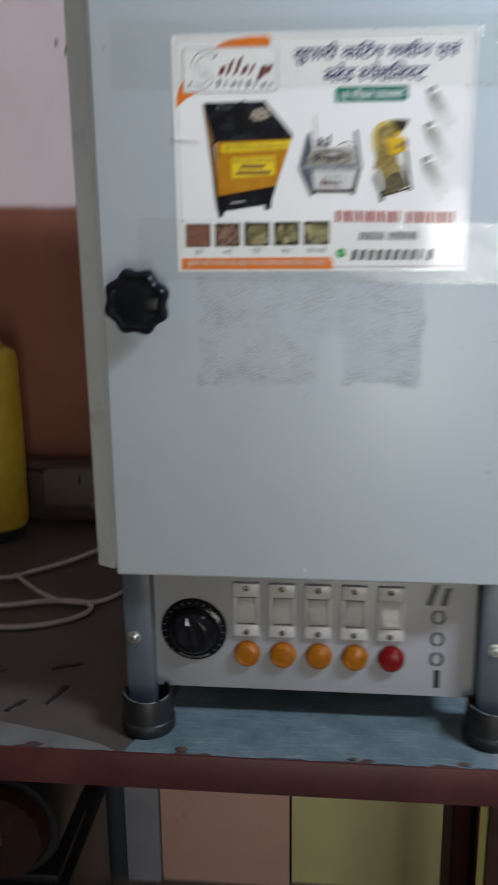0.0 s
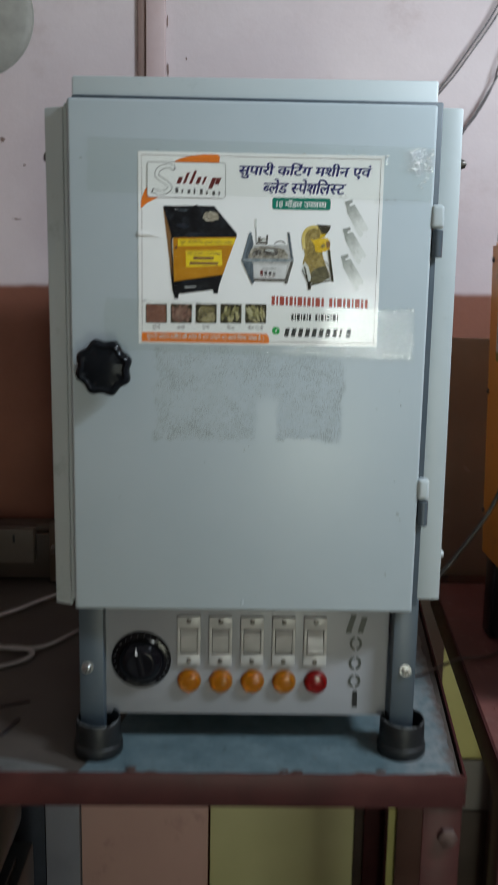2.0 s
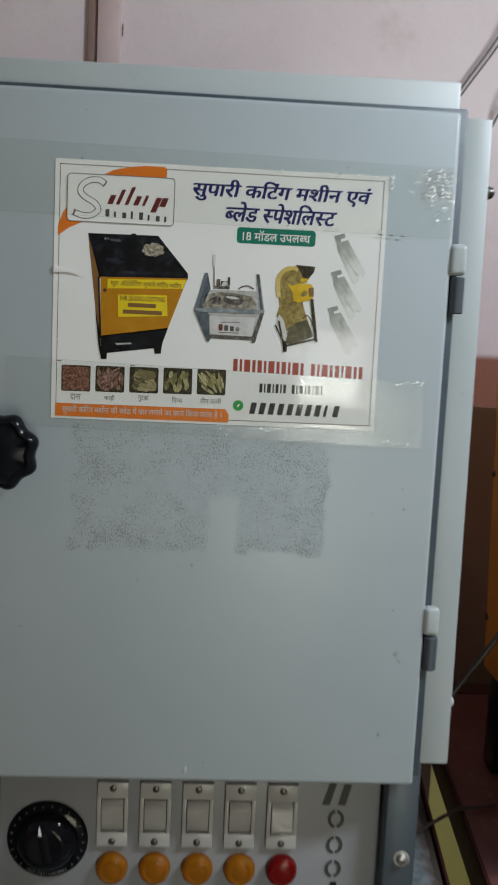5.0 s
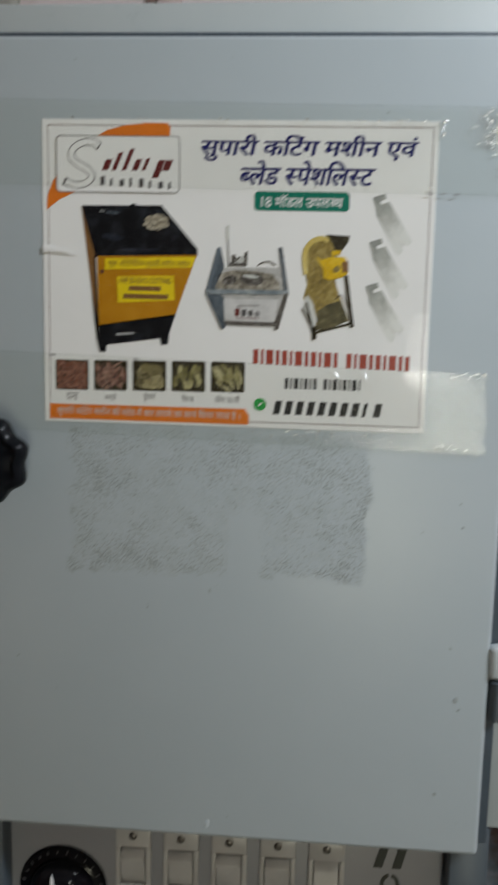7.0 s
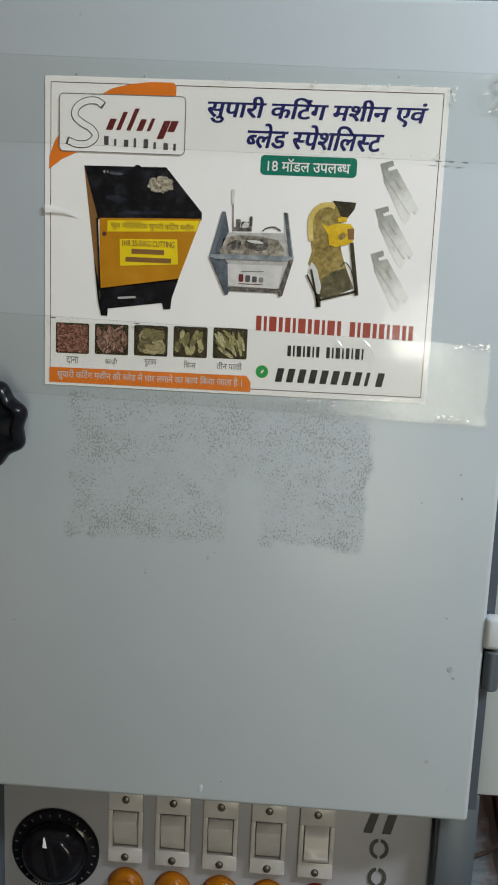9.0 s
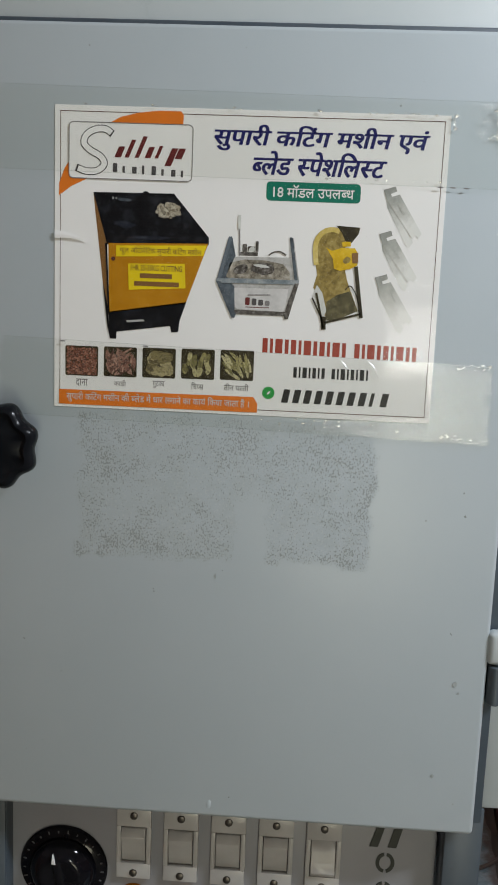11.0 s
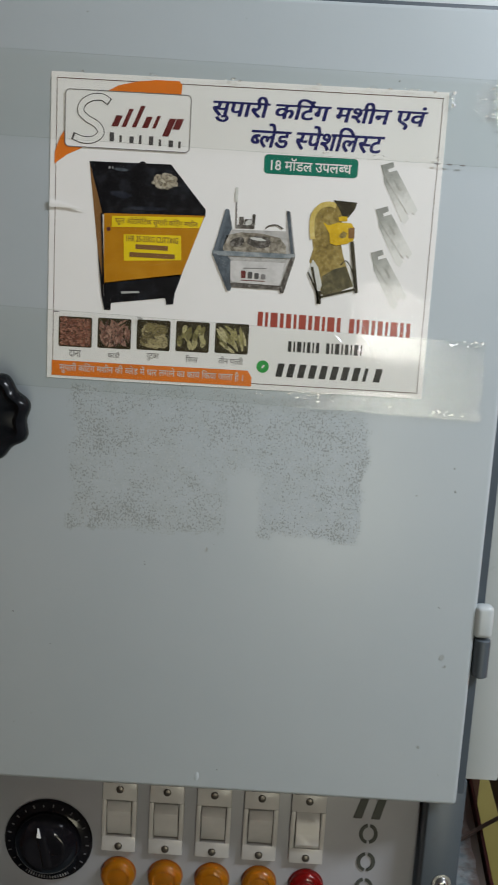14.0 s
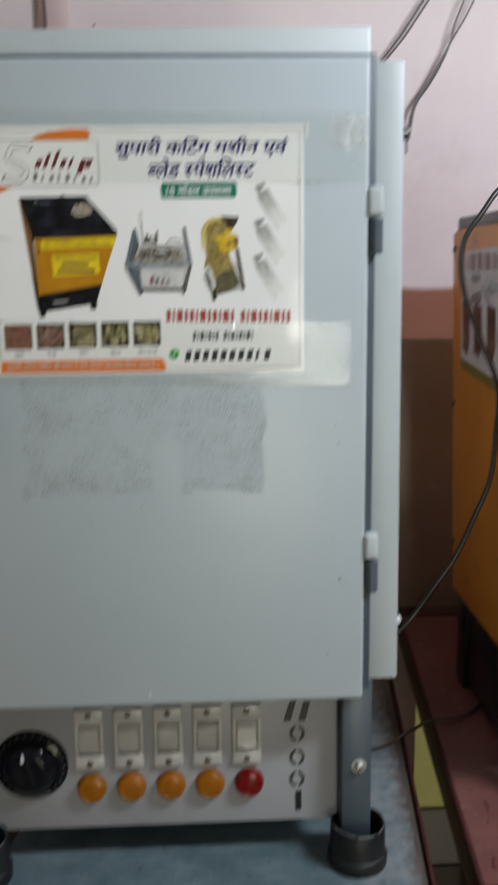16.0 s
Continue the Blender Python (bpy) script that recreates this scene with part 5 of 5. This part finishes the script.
part("orange_strip", leaf([(-0.1200, 1.2945), (0.0225, 1.2945), (0.0225, 1.3010), (0.0195, 1.3055), (-0.1200, 1.3050)], L[1]), INK_ORANGE, stk, "orange strip")
part("strip_lettering", flat_text("सुपारी किटंग मशीन की ~बलेड में धार लगाने का का^य िकया जाता है ।", -0.1145, 0.0165, 1.2963, 1.3040, L[2], 0, 0.006), INK_PALE, stk, "pale lettering")


def tape_strip(x0, x1, z0, z1, seed, tilt):
    """A strip of clear tape laid over the sticker, its ends torn in small teeth, its long edges drawn as thin grey
    lines.
    """
    rr = random.Random(seed)
    right = [(x1 + rr.uniform(-0.0015, 0.0015), z0 + (z1 - z0) * k / 14) for k in range(15)]
    lft = [(x0 + rr.uniform(-0.0015, 0.0015), z1 - (z1 - z0) * k / 14) for k in range(15)]
    pts = [(x, z + tilt * (x - x0)) for x, z in right + lft]
    tp = tagged(empty("clear_tape", 0, -0.002, 1.28), "strip of clear packing tape over the sticker", "tape", group="tape strips on the sticker")
    part("film", leaf(pts, -0.00215), TAPE, tp)
    for z in (z0, z1):
        line = [(x, z + tilt * (x - x0) + rr.uniform(-0.00012, 0.00012)) for x in np.linspace(x0 + 0.002, x1 - 0.002, 60)]
        part("edge", outline(line, 0.00032, -0.0023, False), TAPE_EDGE, tp, "thin grey line along the tape edge")
    return tp


upper = tape_strip(-0.178, 0.1985, 1.4565, 1.5120, 1, -0.0105)
lower = tape_strip(-0.161, 0.185, 1.2865, 1.3415, 2, -0.022)
# air bubbles and puckers under the tape, where it lies loose
def bubbles(tp, spots, seed):
    rb = random.Random(seed)
    own = bmesh.new()
    for x0, x1, z0, z1, n in spots:
        for _ in range(n):
            b = bmesh.new()
            bmesh.ops.create_icosphere(b, subdivisions=2, radius=1)
            x, z, w, t = rb.uniform(x0, x1), rb.uniform(z0, z1), rb.uniform(0.0003, 0.0008), rb.uniform(-0.5, 0.5)
            for v in b.verts:
                u, q = v.co.x * w * rb.uniform(0.9, 1.1) * 2.0, v.co.z * w
                v.co = Vector((x + u * math.cos(t) - q * math.sin(t), -0.0021 + v.co.y * w * 0.30, z + u * math.sin(t) + q * math.cos(t)))
            own = join(own, b)
    tagged(part("bubble_film", own, BUBBLE, tp, "small air bubbles under the tape"), kind="stuff")


bubbles(upper, [(0.174, 0.1975, 1.482, 1.5070, 105), (0.176, 0.196, 1.466, 1.486, 16), (0.160, 0.180, 1.484, 1.507, 8), (0.05, 0.146, 1.4988, 1.5005, 14), (0.1455, 0.1475, 1.488, 1.500, 12), (-0.124, 0.05, 1.4990, 1.5003, 7), (0.06, 0.14, 1.4560, 1.4566, 8)], 31)
bubbles(lower, [(0.150, 0.184, 1.282, 1.285, 12), (0.156, 0.184, 1.331, 1.335, 14), (0.0, 0.142, 1.2855, 1.2915, 18)], 32)
# creases: one across the sticker's edge, two curved ones under the lower tape
def crease(points, width, height, seed, ends=True):
    rr = random.Random(seed)
    own, line = bmesh.new(), spline([(x, 0, z) for x, z in points], 6)
    rows = []
    for k, q in enumerate(line):
        fade = (math.sin(math.pi * (k + 0.6) / (len(line) + 0.2)) if ends else max(0.02, 1 - k / len(line))) * rr.uniform(0.9, 1.05)
        rows.append([own.verts.new((q.x, -0.00172 - height * fade * h, q.z + width * fade * w)) for w, h in ((-1, 0), (-0.35, 0.8), (0, 1), (0.35, 0.8), (1, 0))])
    for a, b in zip(rows, rows[1:]):
        for k in range(4):
            own.faces.new((a[k], a[k + 1], b[k + 1], b[k]))
    bmesh.ops.recalc_face_normals(own, faces=own.faces[:])
    return own


part("crease", crease([(-0.1232, 1.4135), (-0.1150, 1.4128), (-0.1060, 1.4112), (-0.0985, 1.4095)], 0.0030, 0.0003, 1, False), PAPER, stk, "raised crease in the paper")
for pts in ([(0.0790, 1.3340), (0.0835, 1.3300), (0.0870, 1.3235)], [(0.0980, 1.3345), (0.1030, 1.3300), (0.1065, 1.3220), (0.1075, 1.3130)]):
    part("crease", crease(pts, 0.0011, 0.0005, 7), BUBBLE, stk, "shiny crease in the tape")
# clear laminate over the whole sticker, and specks of dirt on its seams
part("laminate", rect(-0.1232, 0.1437, 1.2928, 1.4992, -0.0017), LAMINATE, stk, "glossy clear laminate")
for x, z in ((0.148, 1.4530), (0.157, 1.4528), (0.1395, 1.4531), (-0.117, 1.3395), (-0.058, 1.3382)):
    part("seam_dirt", leaf(ellipse(x, z, 0.0022, 0.0005, -0.02, 8), -0.0024), INK_GREY, stk)

# ---- the orange machine ----


def orange_machine():
    m = tagged(empty("orange_machine", 0.56, 0.3, 0.781), "orange painted steel machine with black top on the second table", "machine")
    x0, x1, y0, y1, z0, z1 = 0.404, 0.72, 0.10, 0.487, 0.915, 1.431
    own = bmesh.new()
    lo = [own.verts.new(p) for p in ((x0 + 0.005, y0, z0), (x1, y0, z0), (x1, y1 - 0.035, z0), (x0 + 0.005, y1 - 0.035, z0))]
    hi = [own.verts.new(p) for p in ((x0, y0, z1), (x1, y0, z1), (x1, y1, z1), (x0, y1, z1))]
    own.faces.new(lo), own.faces.new(hi)
    for k in range(4):
        own.faces.new((lo[k], lo[(k + 1) % 4], hi[(k + 1) % 4], hi[k]))
    bmesh.ops.recalc_face_normals(own, faces=own.faces[:])
    bmesh.ops.bevel(own, geom=own.edges[:], offset=0.005, segments=2, affect="EDGES")
    part("body", own, ORANGE, m, "orange enamelled body")
    part("top", box(x0 + 0.006, x1, y0 - 0.004, y1 - 0.004, z1 + 0.0005, z1 + 0.016, 0.003), DARK, m, "black top")
    for lx in (x0 + 0.012, x1 - 0.05):
        for ly in (0.115, 0.40):
            part("leg", box(lx, lx + 0.04, ly, ly + 0.04, 0.7835, z0 + 0.001, 0.002), DARK, m, "black leg")
    # black block added to give the dark shade below the body
    part("shade_block", box(x0 + 0.016, x1 - 0.03, 0.12, 0.44, 0.795, z0 + 0.001, 0.003), DARK, m, "black block standing in for the shade under the body")
    for y, z in ((0.472, 1.404), (0.462, 1.19), (0.45, 0.99)):
        s = lathe([(0.0004, 0), (0.0050, 0), (0.0050, 0.0012), (0.0028, 0.0034), (0.0004, 0.004)], (0, 0, 0), "x", 14)
        for v in s.verts:
            v.co = Vector((x0 + 0.0008 + (1.431 - z) * 0.0094 - v.co.x, y + v.co.y, z + v.co.z))
        part("screw", s, BRASS_DARK, m)
    return m


orange_machine()


def side_poster():
    """A printed label on the machine's side, worn, with blurred pictures."""
    p = tagged(empty("machine_label", 0.4015, 0.33, 1.25), "worn pale printed label on the orange machine's side", "label")
    quad = [(0.416, 1.400), (0.428, 1.350), (0.425, 1.248), (0.235, 1.232), (0.235, 1.404)]

    def on_side(points, depth, material, name, label=""):
        b = bmesh.new()
        f = b.faces.new([b.verts.new((0.4034 - depth + (1.431 - z) * 0.0094, y, z)) for y, z in points])
        f.normal_update()
        if f.normal.x > 0:
            f.normal_flip()
        part(name, b, material, p, label)

    on_side(quad, 0.0012, worn("old_label_paper", (0.58, 0.53, 0.51), (0.66, 0.61, 0.59), (0.72, 0.68, 0.66), 0.45, 12, 200, 0.05, dirt=(0.34, 0.29, 0.27, 1)), "sheet", "yellowed paper")
    on_side([(0.425, 1.258), (0.422, 1.244), (0.235, 1.229), (0.235, 1.243)], 0.0016, OLIVE_INK, "strip", "olive strip")
    # narrow brown pictures, grey patches and a faded heading
    for y in (0.405, 0.352, 0.296):
        on_side([(y + 0.018, 1.335), (y - 0.016, 1.330), (y - 0.020, 1.285), (y - 0.010, 1.264), (y + 0.012, 1.272)], 0.0016, FADED_BROWN, "picture_patch")
    r2 = random.Random(3)
    for k in range(7):
        on_side(ellipse(r2.uniform(0.27, 0.40), r2.uniform(1.335, 1.368), r2.uniform(0.010, 0.026), r2.uniform(0.003, 0.007), r2.uniform(-0.6, 0.6), 10, 0.25, r2), 0.0017 + 0.00005 * k, (INK_GREY, INK_SILVER)[k % 2], "picture_patch")
    for k in range(5):
        on_side([(0.402 - 0.032 * k, 1.396), (0.378 - 0.032 * k, 1.396), (0.378 - 0.032 * k, 1.377), (0.402 - 0.032 * k, 1.377)], 0.0026, FADED_PINK, "lettering_bar")


side_poster()

# ---- cables ----
alone("power_cable", tube([(0.47, 0.30, 1.475), (0.405, 0.26, 1.473), (0.372, 0.245, 1.440), (0.350, 0.24, 1.405), (0.352, 0.24, 1.355), (0.376, 0.245, 1.295), (0.398, 0.245, 1.24), (0.3985, 0.248, 1.18), (0.394, 0.25, 1.127), (0.376, 0.25, 1.080), (0.357, 0.25, 1.036), (0.331, 0.25, 0.996), (0.298, 0.25, 0.949), (0.262, 0.23, 0.925), (0.243, 0.20, 0.94), (0.241, 0.16, 0.98)], 0.0032, 10), CABLE, "thick black power cable draped over the machine", "cable", at=(0.4, 0.25, 1.2))
alone("floor_cable", tube([(0.16, 0.30, 0.7858), (0.205, 0.262, 0.7858), (0.236, 0.232, 0.800), (0.252, 0.236, 0.7885), (0.274, 0.247, 0.7862), (0.300, 0.270, 0.7862), (0.322, 0.288, 0.7866), (0.344, 0.302, 0.7880), (0.375, 0.308, 0.7875), (0.41, 0.333, 0.7842), (0.46, 0.40, 0.7838)], 0.0022, 8), BROWN_CABLE, "thin brown cable running between the two tables", "cable", at=(0.3, 0.2, 0.8))
alone("hanging_cable", tube([(0.222, 0.16, 0.985), (0.2215, 0.150, 0.930), (0.2225, 0.140, 0.880), (0.228, 0.132, 0.855), (0.2225, 0.14, 0.83), (0.205, 0.16, 0.80), (0.16, 0.2, 0.7857)], 0.0024, 8), BROWN_CABLE, "thin brown cable hanging behind the cabinet leg", "cable", at=(0.222, 0.15, 0.9))
for pts in ([(0.25, 0.68, 1.59), (0.305, 0.735, 1.645), (0.352, 0.745, 1.7049), (0.3835, 0.745, 1.7425), (0.412, 0.745, 1.783), (0.4525, 0.745, 1.8429), (0.475, 0.745, 1.8875), (0.507, 0.75, 1.98), (0.54, 0.758, 2.1)],
            [(0.248, 0.68, 1.592), (0.302, 0.735, 1.648), (0.349, 0.746, 1.708), (0.379, 0.7465, 1.7465), (0.4075, 0.746, 1.7881), (0.4475, 0.7465, 1.849), (0.469, 0.746, 1.8946), (0.497, 0.75, 1.98), (0.52, 0.758, 2.1)],
            [(0.3925, 0.745, 1.565), (0.3935, 0.745, 1.5954), (0.403, 0.745, 1.64), (0.426, 0.745, 1.6745), (0.4435, 0.745, 1.7049), (0.4635, 0.745, 1.7404), (0.488, 0.745, 1.782), (0.502, 0.745, 1.8165), (0.515, 0.748, 1.8875), (0.535, 0.758, 2.1)],
            [(0.3955, 0.7465, 1.585), (0.4055, 0.7465, 1.638), (0.4285, 0.7465, 1.6725), (0.446, 0.7465, 1.7029), (0.4605, 0.7465, 1.7354), (0.4675, 0.7465, 1.7658), (0.49, 0.7465, 1.8267), (0.506, 0.75, 1.91), (0.52, 0.758, 2.12)]):
    alone("wall_wire", tube(pts, 0.0017, 6), WIRE, "thin grey wire running up the wall", "wire", group="wires up the wall", at=pts[-1])
alone("white_cable", tube([(-0.75, 0.52, 0.787), (-0.60, 0.43, 0.788), (-0.49, 0.400, 0.788), (-0.447, 0.43, 0.788), (-0.40, 0.475, 0.789), (-0.318, 0.585, 0.788), (-0.22, 0.62, 0.787)], 0.0036, 8), WHITE_CABLE, "dirty white cable lying on the bench", "cable", at=(-0.45, 0.43, 0.785))
alone("white_cable", tube([(-0.70, 0.33, 0.786), (-0.52, 0.31, 0.787), (-0.457, 0.305, 0.787), (-0.395, 0.322, 0.788), (-0.344, 0.325, 0.788), (-0.322, 0.300, 0.787), (-0.357, 0.262, 0.786), (-0.432, 0.240, 0.786), (-0.6, 0.25, 0.786)], 0.0036, 8), WHITE_CABLE, "dirty white cable looped on the bench", "cable", at=(-0.45, 0.3, 0.785))
alone("white_cable", tube([(-0.47, 0.405, 0.791), (-0.43, 0.36, 0.793), (-0.40, 0.328, 0.797), (-0.36, 0.31, 0.794), (-0.31, 0.335, 0.787), (-0.257, 0.418, 0.786), (-0.2, 0.45, 0.786)], 0.0033, 8), WHITE_CABLE, "dirty white cable crossing another on the bench", "cable", at=(-0.4, 0.35, 0.79))

# ---- things on and under the bench, and on the wall ----


alone("plank", box(-0.95, -0.24, 0.675, 0.735, TOP + 0.001, 0.872, 0.004), PLANK, "dark brown plank lying on the bench along the wall", "plank", at=(-0.6, 0.7, TOP))
alone("batten", box(-0.95, -0.30, 0.69, 0.74, 0.873, 0.886, 0.003), PLANK, "thin brown batten lying on the plank", "batten", at=(-0.6, 0.7, 0.873))
sock = tagged(empty("socket_box", -0.45, 0.675, 0.82), "dirty beige electric socket box fixed to the plank", "socket")
part("body", box(-0.50, -0.394, 0.646, 0.6748, 0.821, 0.888, 0.004), BEIGE, sock)
part("slot", box(-0.434, -0.429, 0.6452, 0.6475, 0.862, 0.878, 0.0008), RUBBER, sock, "dark upright slot")
alone("wooden_block", box(-0.366, -0.326, 0.652, 0.6748, TOP + 0.001, 0.900, 0.003), BROWN_BLOCK, "brown upright wooden block against the plank", "block", at=(-0.345, 0.665, TOP))


def spray_bottle():
    """A yellow plastic can with a dark base."""
    c = tagged(empty("yellow_can", -0.571, 0.6, TOP), "yellow plastic can with a dark base on the bench", "can")
    part("body", lathe([(0.030, 0.022), (0.052, 0.022), (0.055, 0.030), (0.0555, 0.310), (0.052, 0.328), (0.040, 0.336), (0.030, 0.338)], (-0.571, 0.6, TOP), "z", 36), YELLOW_PLASTIC, c, "yellow plastic body")
    part("base", lathe([(0.002, 0.001), (0.047, 0.001), (0.049, 0.006), (0.049, 0.0215), (0.002, 0.0215)], (-0.571, 0.6, TOP), "z", 32), RUBBER, c, "dark base")
    part("lid", lathe([(0.002, 0.3385), (0.032, 0.3385), (0.033, 0.341), (0.030, 0.346), (0.002, 0.347)], (-0.571, 0.6, TOP), "z", 32), YELLOW_PLASTIC, c, "flat yellow lid")
    part("label", lathe([(0.0558, 0.10), (0.0560, 0.101), (0.0560, 0.235), (0.0558, 0.236)], (-0.571, 0.6, TOP), "z", 36), YELLOW_PLASTIC, c, "wrapped printed label")


spray_bottle()

pl = tagged(empty("wall_fan_cover", -0.50, 0.70, 1.84), "pale grey-green rounded plastic cover on the wall", "cover")
part("shell", lathe([(0.001, 0.0), (0.105, 0.0), (0.108, 0.006), (0.106, 0.010), (0.098, 0.015), (0.06, 0.019), (0.001, 0.020)], (-0.505, YB - 0.001, 1.835), "y", 56), GREY_GREEN, pl)
part("rim", lathe([(0.104, -0.0), (0.110, 0.0), (0.1102, 0.001), (0.109, 0.002), (0.1065, 0.0022)], (-0.505, YB - 0.001, 1.835), "y", 56), GREY_GREEN, pl)

alone("hardboard_sheet", box(0.30, 0.60, 0.712, 0.718, 0.786, 1.262, 0.001), BROWN_BOARD, "brown hardboard sheet leaning behind the machine", "board", at=(0.45, 0.71, 0.786))
alone("pink_board", box(-0.322, -0.056, 0.700, 0.722, ZF, 0.73, 0.002), PINK_BOARD, "pink painted panel standing under the bench", "panel", at=(-0.19, 0.71, ZF))
alone("grey_post", box(-0.395, -0.324, 0.690, 0.73, ZF, 0.74, 0.003), GREY_TRIM, "grey painted post under the bench", "post", at=(-0.36, 0.71, ZF))
alone("yellow_board", box(-0.052, 0.262, 0.714, 0.726, ZF, 0.735, 0.002), YELLOW_BOARD, "yellow-green board standing under the bench", "panel", at=(0.1, 0.72, ZF))
alone("yellow_board", box(0.290, 0.70, 0.735, 0.747, ZF, 0.735, 0.002), YELLOW_BOARD_LIT, "yellow board behind the tables, coloured brighter as if lit", "panel", at=(0.45, 0.74, ZF))
alone("dark_post", box(0.253, 0.294, 0.7065, 0.7135, ZF, 0.735, 0.002), PLANK, "dark brown post standing behind the bench", "post", at=(0.27, 0.71, ZF))
# dark sheet added so the grey behind the tables darkens towards the floor
alone("dark_low_sheet", box(0.418, 0.56, 0.7135, 0.7205, ZF, 0.262, 0.002), PLANK, "dark brown sheet added low behind the tables, darkening the gap", "board", at=(0.49, 0.717, ZF))
alone("grey_board", box(0.418, 0.70, 0.722, 0.733, ZF, 0.375, 0.002), GREY_BROWN, "grey-brown low board behind the tables", "panel", at=(0.45, 0.73, ZF))
alone("upright_board", box(0.3455, 0.4245, 0.7185, 0.731, ZF, 0.93, 0.002), BROWN_POST, "dark brown upright board standing behind the bench", "board", at=(0.375, 0.72, ZF))


def motor():
    """An old open motor with copper winding, lying on a crate under the bench."""
    m = tagged(empty("electric_motor", -0.47, 0.35, 0.332), "dark electric motor with copper windings under the bench", "motor")
    part("stator", lathe([(0.05, -0.09), (0.088, -0.09), (0.092, -0.08), (0.092, 0.08), (0.088, 0.09), (0.05, 0.09)], (-0.47, 0.35, 0.44), "y", 40), DARK, m)
    for y in (-0.095, 0.095):
        part("winding", lathe([(0.046, y - 0.02), (0.07, y - 0.02), (0.078, y), (0.07, y + 0.02), (0.046, y + 0.02)], (-0.47, 0.35, 0.44), "y", 32), COPPER, m, "copper winding")
    part("shaft", lathe([(0.001, -0.17), (0.012, -0.17), (0.012, 0.17), (0.001, 0.17)], (-0.47, 0.35, 0.44), "y", 20), STEEL, m, "bright steel shaft")
    part("foot", box(-0.55, -0.39, 0.27, 0.43, 0.332, 0.348, 0.003), DARK, m)


motor()
alone("crate", box(-0.60, -0.375, 0.22, 0.50, ZF, 0.3315, 0.005), DARK, "dark crate under the bench", "crate", at=(-0.49, 0.36, ZF))
alone("slate_post", box(-0.468, -0.398, 0.700, 0.735, ZF, 0.74, 0.003), SLATE, "dark slate-blue post under the bench", "post", at=(-0.43, 0.71, ZF))

# flaked patches in the wall paint beside the casing
chips = tagged(empty("paint_flake", -0.2, YB - 0.0012, 1.7), "dark flaked patches in the pink wall paint", "flake")
rc = random.Random(21)
for x, z, rx, rz in (((-0.149, 1.833, 0.0016, 0.016), (-0.148, 1.749, 0.0022, 0.018), (-0.114, 1.768, 0.0025, 0.003), (-0.460, 1.617, 0.006, 0.006), (-0.420, 1.571, 0.004, 0.003), (-0.437, 1.471, 0.012, 0.002))):
    spot = bmesh.new()
    spot.faces.new([spot.verts.new((x + rx * rc.uniform(0.45, 1.0) * math.cos(a), YB - 0.0012, z + rz * rc.uniform(0.45, 1.0) * math.sin(a))) for a in np.linspace(0, 5.9, 15)])
    part("flake", spot, CHIP, chips)
